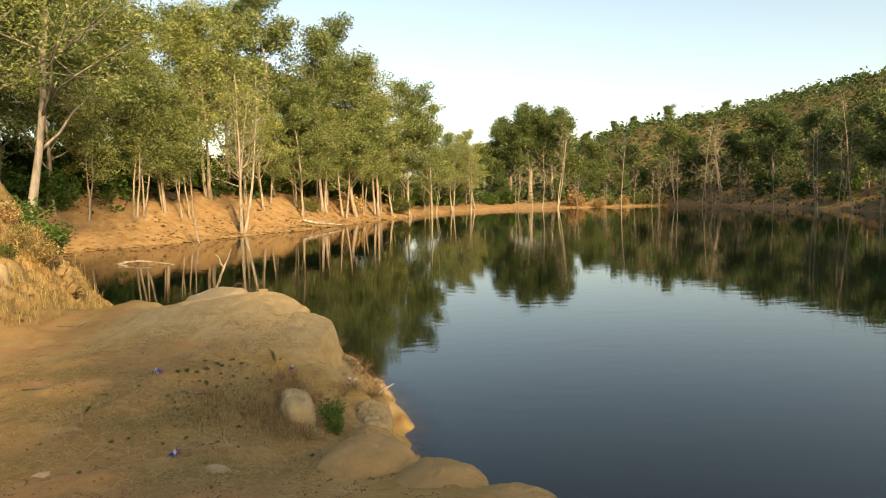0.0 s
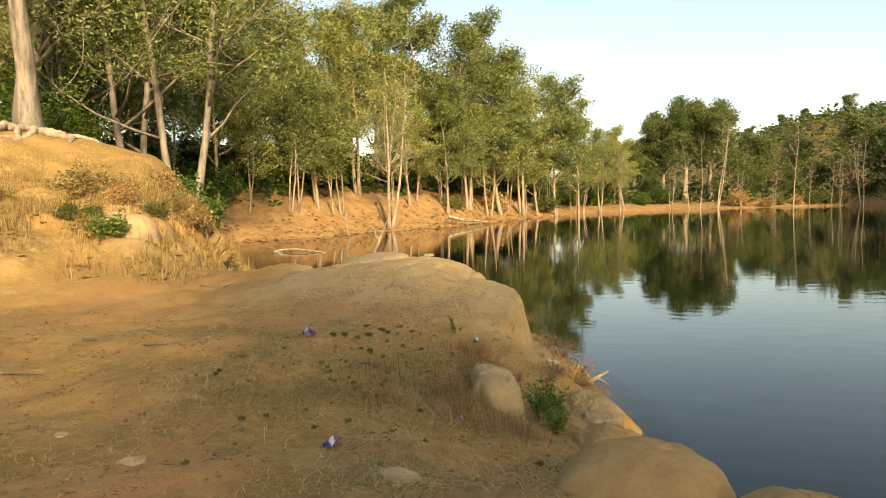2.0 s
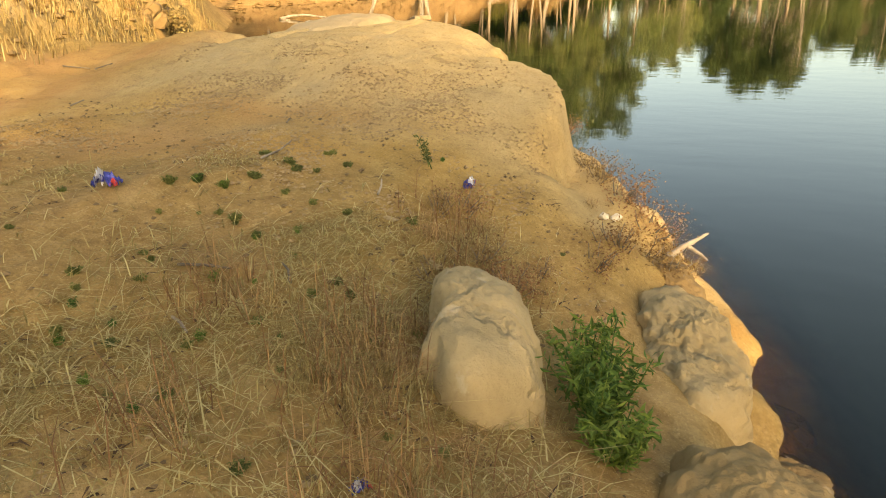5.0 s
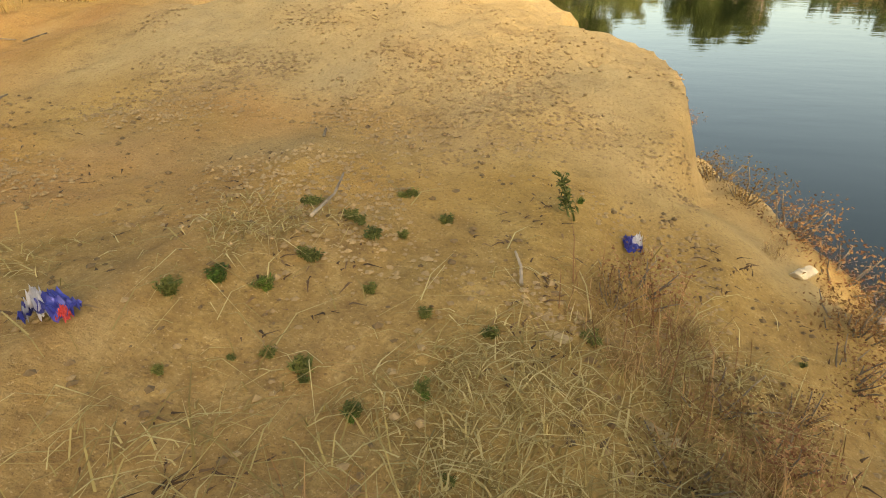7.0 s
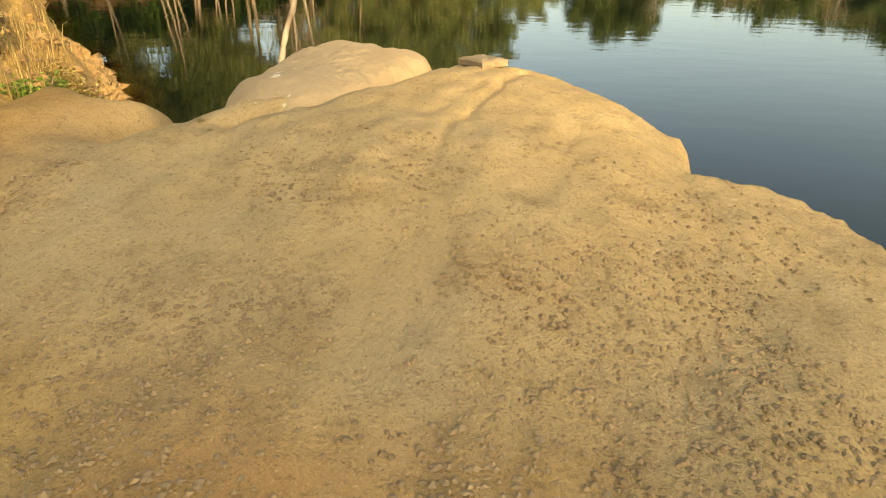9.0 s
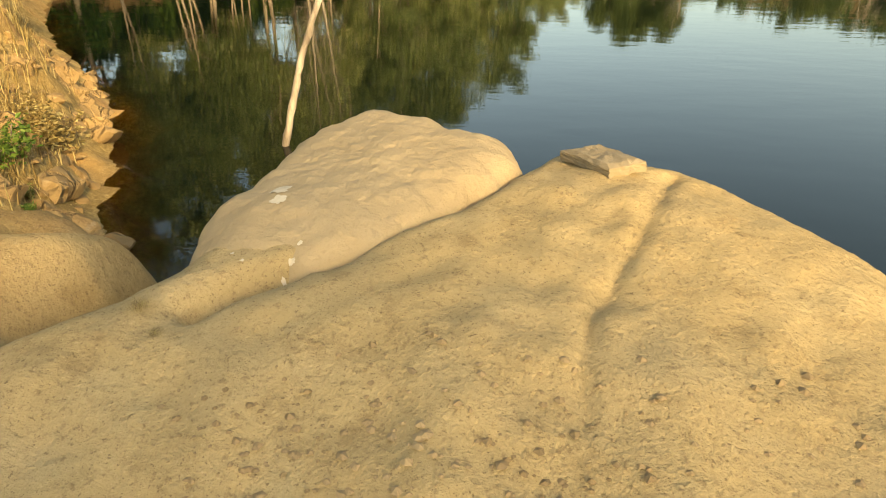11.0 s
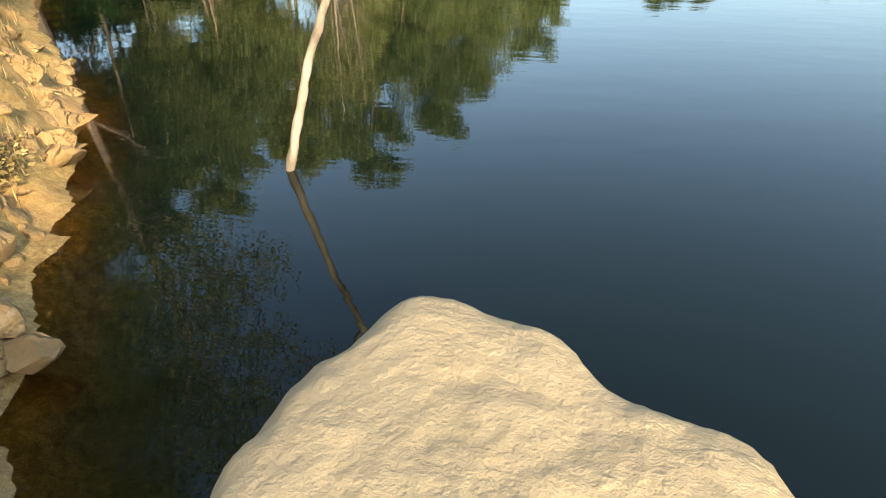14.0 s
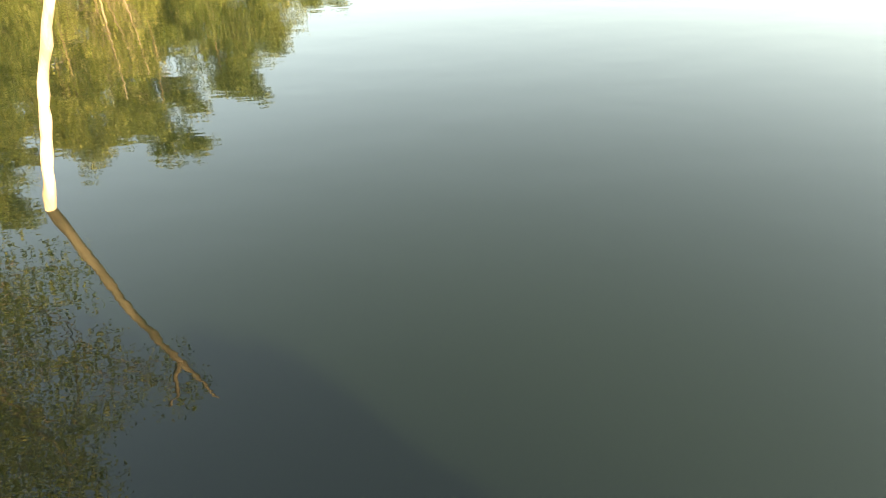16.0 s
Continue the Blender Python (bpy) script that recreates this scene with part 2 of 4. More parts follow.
# the lake's edge: the near shore and its promontory, the cove, the far banks, and the side behind
SHORE = [(3.2, 0.0), (2.4, 3.0), (1.9, 5.0), (1.2, 7.0), (0.55, 8.1), (-0.25, 9.0), (-0.75, 9.9), (-0.9, 11.6), (-1.05, 13.0), (-1.4, 14.4),
         (-2.1, 15.5), (-2.9, 16.0), (-3.6, 16.3), (-4.1, 16.9), (-4.8, 17.15), (-5.6, 17.4), (-6.3, 17.2), (-6.5, 16.6), (-6.6, 16.25), (-7.0, 16.2), (-7.6, 16.7), (-8.4, 17.8),
         (-9.6, 19.6), (-10.3, 21.0), (-11.6, 23.2), (-13.5, 25.3), (-15.7, 27.6), (-19.8, 33.0), (-25.0, 42.0), (-31.0, 51.0),
         (-28.4, 56.8), (-24.9, 61.7), (-22.6, 69.5), (-17.0, 81.5), (-10.8, 103.0), (-2.5, 130.0), (6.0, 141.0), (21.0, 153.0),
         (33.0, 151.0), (54.0, 157.0), (61.5, 140.0), (63.5, 120.0), (64.0, 95.0), (66.0, 60.0), (52.0, 28.0), (30.0, 4.0), (12.0, -7.0), (5.0, -4.0)]


def shore_distance(x, y):
    """Metres inland from the waterline; negative over the lake."""
    best = np.full(x.shape, 1e9)
    inside = np.zeros(x.shape, bool)
    for (ax, ay), (bx, by) in zip(SHORE, SHORE[1:] + SHORE[:1]):
        dx, dy = bx - ax, by - ay
        t = np.clip(((x - ax) * dx + (y - ay) * dy) / (dx * dx + dy * dy), 0, 1)
        best = np.minimum(best, np.hypot(x - ax - t * dx, y - ay - t * dy))
        cross = ((ay > y) != (by > y)) & (x < (bx - ax) * (y - ay) / (by - ay + 1e-12) + ax)
        inside ^= cross
    return np.where(inside, -best, best)


CLEFT = [(-4.98, 16.75), (-5.12, 16.5), (-5.31, 16.1), (-5.55, 15.8), (-5.85, 15.45), (-6.15, 15.2)]
GULLY = [(-6.75, 16.9), (-6.62, 16.2), (-6.6, 15.6), (-6.8, 15.1)]
CRACK = [(-4.42, 16.4), (-4.66, 15.77), (-4.9, 15.25), (-4.95, 14.85)]


def line_distance(x, y, line):
    best = np.full(x.shape, 1e9)
    for (ax, ay), (bx, by) in zip(line, line[1:]):
        dx, dy = bx - ax, by - ay
        t = np.clip(((x - ax) * dx + (y - ay) * dy) / (dx * dx + dy * dy), 0, 1)
        best = np.minimum(best, np.hypot(x - ax - t * dx, y - ay - t * dy))
    return best


LIP = [(-3.9, 12.2), (-2.95, 12.9), (-2.72, 13.35), (-2.63, 13.9), (-2.63, 14.4), (-2.72, 14.85), (-2.95, 15.18), (-3.5, 15.2), (-3.44, 15.75), (-3.72, 16.12), (-4.05, 16.42), (-4.38, 16.7), (-4.8, 16.76), (-5.1, 16.6), (-6.2, 16.6)]


def lip_distance(x, y):
    """Metres inland from the lip of the promontory."""
    inside = np.zeros(x.shape, bool)
    loop = LIP + [(-40.0, 16.6), (-40.0, 12.2)]
    for (ax, ay), (bx, by) in zip(loop, loop[1:] + loop[:1]):
        inside ^= ((ay > y) != (by > y)) & (x < (bx - ax) * (y - ay) / (by - ay + 1e-12) + ax)
    best = line_distance(x, y, LIP)
    return np.where(inside, best, -best)


def ground_height(x, y):
    x, y = np.asarray(x, float), np.asarray(y, float)
    d = shore_distance(x, y)
    jag = d + 0.16 * wave(x, y, 0.9, 3)
    # the near shore: a path that falls to a saddle, tips into the hollow beside the water and climbs onto the promontory
    near = np.interp(y, [-30, 0, 3, 5, 7, 8, 10, 11, 12, 13, 14, 15, 16, 25], [5.5, 3.0, 2.05, 1.76, 1.55, 1.5, 1.57, 1.54, 1.48, 1.5, 1.68, 1.92, 2.03, 2.2])
    fall = np.interp(y, [6.5, 8, 9, 10.8, 12, 13, 14, 15, 16, 17], [0.0, 0.1, 0.17, 0.24, 0.12, 0.1, 0.1, 0.15, 0.12, 0.12])
    side = np.clip(-x - 5.0, 0, 60)
    near = near - fall * np.clip(x + 4.7, 0, 3.2) + 0.05 * np.minimum(side, 4) * smoothstep(12, 5, y) + 0.02 * side
    rim = np.interp(y, [2, 6, 8, 9.5, 11, 14.5, 15.5, 17], [0.8, 0.7, 0.8, 0.7, 0.9, 0.9, 0.6, 0.5])
    start = np.interp(y, [8, 9.5, 11, 12.5, 13.8], [0.3, 0.4, 0.6, 0.6, 1.0])
    step = np.interp(y, [8, 9.5, 11, 12.5, 14], [0.6, 0.7, 1.9, 1.8, 0.7])
    low = np.minimum(np.interp(y, [9, 12, 13, 15.5], [0.62, 0.62, 0.76, 0.8]), near)
    edge = d + 0.10 * wave(x, y, 1.3, 3) + 0.03 * wave(x, y, 0.45, 4)
    slope = smoothstep(0.0, 1.0, (edge - start) / step)
    # the promontory ends in rounded lobes with a steep face over a lower apron
    lip = lip_distance(x, y) + 0.035 * wave(x, y, 0.8, 51) + 0.015 * wave(x, y, 0.3, 52)
    block = 0.93 * smoothstep(-0.20, 0.08, lip) + 0.07 * smoothstep(0.0, 0.6, lip)
    b = smoothstep(12.9, 13.6, y)
    slope = slope * (1 - b) + block * b
    near = low * smoothstep(0.0, 1.0, jag / rim) ** 0.8 + (near - low) * slope ** 0.75
    # the clefts that part the rocks at the point
    near = near - 0.05 * smoothstep(15.5, 16.2, y + (x + 5.4) * 0.6) * smoothstep(-4.8, -5.3, x)
    near = near - 0.13 * np.exp(-(line_distance(x, y, CLEFT) / 0.055) ** 2) - 0.035 * np.exp(-(line_distance(x, y, CRACK) / 0.024) ** 2)
    lump = 0.014 * wave(x, y, 0.9, 24) + 0.005 * wave(x, y, 0.28, 25) + 0.003 * wave(x, y, 0.11, 26)
    near = near - 0.85 * np.exp(-(line_distance(x, y, GULLY) / 0.2) ** 2) * smoothstep(14.9, 15.6, y)
    near = near + lump * smoothstep(13.6, 14.6, y) * smoothstep(0.3, 0.8, d)
    # the mound that rises beside the cove, and the high bank behind it
    u = (-x - 8.5) * 0.72 + (y - 13.0) * 0.60
    mound = np.interp(u, [-1, 0, 1.5, 3, 4.2, 8, 15], [0.0, 0.12, 0.5, 1.15, 1.5, 2.0, 2.5]) + 3.1 * smoothstep(16.5, 26, u) + 0.12 * np.clip(u - 24, 0, 60) + (0.16 * wave(x, y, 3.1, 14) + 0.07 * wave(x, y, 1.1, 15)) * smoothstep(0.5, 3, u)
    mound = (1.5 + mound) * smoothstep(0.0, 3.6, jag + 0.2 * wave(x, y, 2.3, 16) * smoothstep(0.2, 1.5, d)) ** 0.8
    w = smoothstep(-1.5, 2.5, u)
    cove = smoothstep(-7.5, -8.7, x) * smoothstep(15.0, 17.0, y)
    near = near * (1 - w) + np.maximum(near * 0.9, mound) * w
    near = near * (1 - cove) + mound * cove
    # the far banks: bare earth, then wooded slopes and hills
    far = 5.0 * smoothstep(0.0, 13.0, d + 0.7 * wave(x, y, 7, 8)) + 0.16 * np.clip(d - 12, 0, 55)
    flat = smoothstep(110, 150, y) * smoothstep(75, 30, x)
    far = far * (1 - 0.7 * flat)
    far = far + 25 * np.exp(-(((x - 150) / 55) ** 2 + ((y - 215) / 80) ** 2)) * smoothstep(4, 60, d)
    far = far + 12 * np.exp(-(((x - 60) / 60) ** 2 + ((y - 255) / 50) ** 2)) * smoothstep(4, 60, d)
    far = far + 0.5 * wave(x, y, 11, 5) * smoothstep(6, 20, d)
    f = smoothstep(38, 56, y - 0.35 * x)
    f = np.maximum(f, smoothstep(8, 30, x))
    land = near * (1 - f) + far * f
    rough = 0.035 * wave(x, y, 1.7, 6) + 0.012 * wave(x, y, 0.45, 7) + 0.006 * wave(x, y, 0.17, 9)
    land = land + rough * smoothstep(0.1, 0.9, d)
    bed = -0.9 * (1 - np.exp(np.minimum(jag, 0) / 0.9)) - 0.25 * np.clip(-d, 0, 12)
    return np.where(jag > 0, np.maximum(land, 0.0) + 0.0, bed)


def ground_at(x, y):
    return float(ground_height(np.array([x]), np.array([y]))[0])


def graded(runs, far_lo, far_hi, rate=1.07):
    """Grid lines: runs of (start, end, step), then steps that widen out to the horizon."""
    line = np.concatenate([np.arange(a, b - 1e-6, s) for a, b, s in runs])
    low, high, s, v = [], [], runs[0][2], runs[0][0]
    while v > far_lo:
        s *= rate
        v -= s
        low.append(v)
    s, v = runs[-1][2], line[-1]
    while v < far_hi:
        s *= rate
        v += s
        high.append(v)
    return np.concatenate([low[::-1], line, high])


def sheet(name, xs, ys, z):
    gx, gy = np.meshgrid(xs, ys)
    gz = z(gx, gy)
    nx, ny = len(xs), len(ys)
    i = (np.arange(ny - 1)[:, None] * nx + np.arange(nx - 1)[None, :]).ravel()
    me = mesh_from(name, np.stack([gx.ravel(), gy.ravel(), gz.ravel()], 1).tolist(), np.stack([i, i + 1, i + nx + 1, i + nx], 1).tolist())
    return me, gx.ravel(), gy.ravel(), gz.ravel()


def paint(me, name, values):
    a = me.attributes.new(name, "FLOAT", "POINT")
    a.data.foreach_set("value", np.clip(values, 0, 1).astype(np.float32))


# ---- ground and lake ----
me, gx, gy, gz = sheet("ground", graded([(-14.0, -7.0, 0.12), (-7.0, -3.6, 0.035), (-3.6, 1.4, 0.07)], -900, 900), graded([(3.0, 14.4, 0.08), (14.4, 17.4, 0.035), (17.4, 25.5, 0.12)], -400, 1200), ground_height)
gd = shore_distance(gx, gy)
far_mask = np.maximum(smoothstep(38, 56, gy - 0.35 * gx), smoothstep(8, 30, gx))
paint(me, "bank", far_mask * smoothstep(21, 14, gd + 3 * wave(gx, gy, 9, 21)))
paint(me, "wood", np.maximum(far_mask, smoothstep(24, 32, (-gx - 8.5) * 0.72 + (gy - 13) * 0.6)) * smoothstep(14, 22, gd + 3 * wave(gx, gy, 9, 21)))
paint(me, "stone", smoothstep(12.2, 14.0, gy + 0.5 * wave(gx, gy, 1.5, 22)) * smoothstep(-7.6, -6.6, gx) * smoothstep(19, 18, gy))
paint(me, "litter", smoothstep(-0.3, 0.7, wave(gx, gy, 1.6, 23) + 1.3 * smoothstep(2.6, 0.5, np.hypot((gx + 2.9) / 1.5, (gy - 10.2) / 1.6)) - 1.0 * smoothstep(12, 13.5, gy))
      * smoothstep(14, 11, gy) * 0.6 + 0.95 * smoothstep(0.5, 2.5, (-gx - 8.5) * 0.72 + (gy - 13) * 0.6) * smoothstep(-1.0, 0.2, wave(gx, gy, 2.6, 27)) * (1 - far_mask))
TRAIL = [(-10.5, 15.2), (-12.4, 17.3), (-15.5, 20.2), (-19.0, 22.3), (-24.0, 24.0), (-30.0, 25.0)]
chalky = np.exp(-(np.hypot(gx + 12.4, gy - 15.9) / 0.9) ** 2) * smoothstep(-0.3, 0.4, wave(gx, gy, 0.7, 41))
paint(me, "trail", np.maximum(0.8 * np.exp(-((line_distance(gx, gy, TRAIL) + 0.25 * wave(gx, gy, 1.5, 42)) / 0.6) ** 2), chalky))
ground = tagged(link_mesh("ground", me, SOIL), "bare tan earth shore sloping down to the lake", "ground", kind="structure")

me, wx, wy, wz = sheet("water", graded([(-12.0, 1.5, 0.2)], -60, 90, 1.1), graded([(5.0, 24.0, 0.2)], -20, 175, 1.1), lambda x, y: np.zeros_like(x))
paint(me, "shallow", smoothstep(-0.75, -0.02, ground_height(wx, wy)) * smoothstep(45, 30, wy))
water = tagged(link_mesh("water", me, WATER), "still dark green lake water mirroring trees and sky", "lake", kind="structure")


# ---- trees ----
def tube(bm, pts, radii, sides=7):
    """A tapered limb along pts."""
    rings = []
    for k, p in enumerate(pts):
        t = (pts[min(k + 1, len(pts) - 1)] - pts[max(k - 1, 0)]).normalized()
        a = t.cross(Vector((0.31, 0.93, 0.2))).normalized()
        b = t.cross(a)
        ring = []
        for s in range(sides):
            out = a * math.cos(s * 2 * math.pi / sides) + b * math.sin(s * 2 * math.pi / sides)
            # thick boles are fluted and knotted
            knot = 1 + 0.45 * noise.noise(p * 0.6 + out * 1.3) if radii[k] > 0.2 else 1
            ring.append(bm.verts.new(p + out * radii[k] * knot))
        rings.append(ring)
    for r0, r1 in zip(rings, rings[1:]):
        for s in range(sides):
            bm.faces.new((r0[s], r0[(s + 1) % sides], r1[(s + 1) % sides], r1[s]))
    for r in (rings[0][::-1], rings[-1]):
        bm.faces.new(r)


def limb(rng, start, way, length, r0, r1, bend=0.25, up=0.1, steps=6):
    pts, way, p = [start.copy()], way.normalized(), start.copy()
    for k in range(steps):
        way = (way + Vector((rng.uniform(-bend, bend), rng.uniform(-bend, bend), rng.uniform(-bend, bend) * 0.5 + up))).normalized()
        p = p + way * (length / steps)
        pts.append(p.copy())
    return pts, [r0 + (r1 - r0) * k / steps for k in range(steps + 1)], way


def grow(rng, height, radius, trunks=1, lean=0.1, bole=0.35, spread=0.8, limbs=9, twigs=4, bend=0.14):
    """Limbs as (points, radii) and the ends that carry leaves."""
    limbs_made, ends = [], []
    for n in range(trunks):
        a = rng.uniform(0, 6.28)
        way = Vector((math.cos(a) * lean, math.sin(a) * lean, 1))
        base = Vector((math.cos(a), math.sin(a), 0)) * (0.0 if trunks == 1 else radius * 1.6)
        h = height * rng.uniform(0.82, 1.0)
        pts, rad, _ = limb(rng, base + Vector((0, 0, -0.6)), way, h + 0.6, radius, radius * 0.18, bend * 0.5, 0.12, 10)
        rad[0] *= 1.7
        rad[1] *= 1.12
        limbs_made.append((pts, rad))
        ends.append((pts[-1], 1.0))
        for k in range(limbs):
            f = bole + (0.97 - bole) * (k + rng.random()) / limbs
            i = min(int(f * 10), 9)
            p = pts[i].lerp(pts[i + 1], f * 10 - i)
            a = rng.uniform(0, 6.28)
            ln = height * spread * 0.36 * (1.15 - 0.75 * f) * rng.uniform(0.7, 1.2)
            r = rad[i] * 0.5
            lp, lr, lw = limb(rng, p, Vector((math.cos(a), math.sin(a), rng.uniform(0.25, 0.9))), ln, r, r * 0.25, 0.3, 0.12, 5)
            limbs_made.append((lp, lr))
            ends.append((lp[-1], 0.9))
            ends.append((lp[3], 0.7))
            for j in range(twigs):
                q = lp[rng.randint(2, 5)]
                tp, tr, tw = limb(rng, q, Vector((rng.uniform(-1, 1), rng.uniform(-1, 1), rng.uniform(-0.1, 0.9))), ln * rng.uniform(0.25, 0.5), r * 0.3, r * 0.08, 0.4, 0.02, 4)
                limbs_made.append((tp, tr))
                ends.append((tp[-1], 0.6))
    return limbs_made, ends


def leaves(rng, ends, count, size, clump, flat=0.75, droop=0.5, slim=0.42):
    """Small folded leaf sprays strewn round the ends of the twigs."""
    weights = np.array([w for _, w in ends])
    pick = rng_np(rng).choice(len(ends), count, p=weights / weights.sum())
    g = rng_np(rng)
    off = g.normal(size=(count, 3))
    off /= np.linalg.norm(off, axis=1)[:, None] + 1e-6
    off *= (g.random(count) ** 0.45)[:, None] * clump
    off[:, 2] *= flat
    c = np.array([tuple(ends[i][0]) for i in pick]) + off
    a = g.normal(size=(count, 3))
    a[:, 2] = a[:, 2] * 0.5 - droop
    a /= np.linalg.norm(a, axis=1)[:, None]
    b = np.cross(a, g.normal(size=(count, 3)))
    b /= np.linalg.norm(b, axis=1)[:, None] + 1e-6
    n = np.cross(a, b)
    s = size * g.uniform(0.6, 1.35, count)[:, None]
    v = np.stack([c - a * s * 0.5, c + b * s * slim * 0.5 + n * s * 0.12, c + a * s * 0.5, c - b * s * slim * 0.5 + n * s * 0.12], 1).reshape(-1, 3)
    i = np.arange(count)[:, None] * 4
    return v, np.concatenate([i, i + 1, i + 2, i + 3], 1).tolist()


def rng_np(rng):
    return np.random.RandomState(rng.randint(0, 10 ** 8))


def tree(name, seed, label, category="tree", bark=None, leaf=None, count=4000, leaf_size=0.5, clump=1.2, sides=6, group="", **shape):
    rng = random.Random(seed)
    made, ends = grow(rng, **shape)
    root = tagged(new(name), label, category, group)
    bm = bmesh.new()
    for pts, rad in made:
        tube(bm, pts, [max(r, 0.012) for r in rad], sides if rad[0] > 0.06 else 4)
    part("trunk", bm, bark or BARK, root)
    if count:
        v, f = leaves(rng, ends, count, leaf_size, clump)
        link_mesh("crown", mesh_from("crown", v, f), leaf or LEAF, root, smooth=False)
    return root


def put(ob, x, y, turn=0.0, size=1.0, sink=0.0, tilt=0.0, first=False):
    m = Matrix.Translation((x, y, max(ground_at(x, y), -0.4) - sink)) @ pose(0, 0, 0, tilt, 0, turn) @ Matrix.Diagonal((size, size, size, 1))
    if first:
        ob.matrix_basis = m
        return ob
    return copy_thing(ob, m)


class Kind:
    """A thing that is built once and then copied."""
    def __init__(self, ob):
        self.ob, self.used = ob, False

    def put(self, x, y, turn=0.0, size=1.0, **more):
        made = put(self.ob, x, y, turn, size, first=not self.used, **more)
        self.used = True
        return made


GUM = "eucalyptus with pale trunk and loose olive-green crown on the bank"
gums = [Kind(tree("eucalyptus_tree", 11 + k, GUM, group="eucalyptus wood", height=20, radius=0.21, trunks=1 + k % 2, lean=0.08 + 0.06 * (k % 3), bole=0.2 + 0.06 * (k % 2),
                  spread=0.95, limbs=15, twigs=6, count=19000, leaf_size=0.33, clump=1.15)) for k in range(5)]
slims = [Kind(tree("slender_eucalyptus", 31 + k, "slender pale eucalyptus with drooping narrow crown", "tree", group="eucalyptus wood", height=13, radius=0.10, trunks=2, lean=0.12,
                   bole=0.3, spread=0.7, limbs=11, twigs=4, count=6500, leaf_size=0.28, clump=0.85)) for k in range(3)]
rounds = [Kind(tree("broad_tree", 51 + k, "broad dense dark green tree on the wooded shore", "tree", group="wooded hills", leaf=LEAF_FAR, bark=BARK_DARK, height=12, radius=0.2, trunks=1,
                    lean=0.05, bole=0.15, spread=1.2, limbs=15, twigs=4, count=6500, leaf_size=0.5, clump=1.5)) for k in range(3)]
bares = [Kind(tree("dead_tree", 71 + k, "bare bleached dead tree standing in shallow water", "tree", group="drowned trees", bark=DEADWOOD, count=0, height=11, radius=0.085,
                   trunks=1 + (k % 3), lean=0.16, bole=0.3, spread=0.75, limbs=10, twigs=6, sides=5)) for k in range(4)]


def shrub(name, seed, label, leaf, size=1.4, count=1500, leaf_size=0.22, category="bush", group=""):
    rng = random.Random(seed)
    root = tagged(new(name), label, category, group)
    bm, ends = bmesh.new(), []
    for k in range(14):
        a = rng.uniform(0, 6.28)
        pts, rad, _ = limb(rng, Vector((0, 0, -0.1)), Vector((math.cos(a) * 0.8, math.sin(a) * 0.8, rng.uniform(0.4, 1.3))), size * rng.uniform(0.6, 1.1), 0.03 * size, 0.008 * size, 0.3, 0.1, 4)
        tube(bm, pts, rad, 4)
        ends += [(pts[-1], 1.0), (pts[2], 0.7), (pts[3], 0.8)]
    tagged(part("stalk", bm, BARK_DARK, root), kind="stuff")
    v, f = leaves(rng, ends, count, leaf_size, size * 0.42, slim=0.5, droop=0.1)
    link_mesh("foliage", mesh_from("foliage", v, f), leaf, root, smooth=False)
    return root


bushes = [Kind(shrub("green_bush", 91 + k, "dense leafy green bush at the edge of the wood", LEAF_BUSH, 2.6, 2200, 0.34, group="bushes under the trees")) for k in range(2)]
brushes = [Kind(shrub("dry_bush", 95 + k, "dry brownish bush on the lake bank", STRAW if k else WEED, 1.6, 1500, 0.2, group="dry bushes")) for k in range(2)]



def stand(kinds, k, x, y, top, tall, turn=None, **more):
    """Plants a tree whose crown ends at the height top."""
    g = ground_at(x, y)
    return kinds[k % len(kinds)].put(x, y, 67.0 * k if turn is None else turn, max(top - g, 3.0) / tall, **more)


# eucalyptus wood on the far bank (x, y, height of the crown's top)
for k, (x, y, top) in enumerate([
        (-36.2, 58.1, 23.8), (-39.2, 63.3, 23.8), (-34.1, 71.0, 28.2), (-29.5, 77.6, 25.5), (-29.2, 84.7, 31.2), (-25.2, 90.1, 32.5), (-18.5, 93.3, 29.2),
        (-15.0, 100.1, 26.4), (-12.5, 106.5, 23.9), (-7.7, 114.9, 21.0), (-4.2, 124.1, 20.5), (0.0, 136.2, 18.6), (5.0, 146.1, 15.6), (-30.0, 67.4, 17.7),
        (-36.4, 66.0, 18.0), (-20.4, 86.8, 18.6), (-16.2, 95.8, 18.8), (-10.4, 110.7, 16.8), (-24.0, 82.0, 17.0), (-42.0, 76.0, 26.0), (-36.0, 88.0, 29.0), (-22.0, 104.0, 25.0),
        (-46.0, 46.0, 30.0), (-52.0, 53.0, 32.0), (-41.0, 53.0, 26.0), (-57.0, 42.0, 32.0), (-50.0, 34.0, 28.0), (-45.0, 60.0, 28.0), (-40.0, 47.0, 24.0), (-60.0, 60.0, 32.0)]):
    stand(gums, k, x, y, top, 20.5)
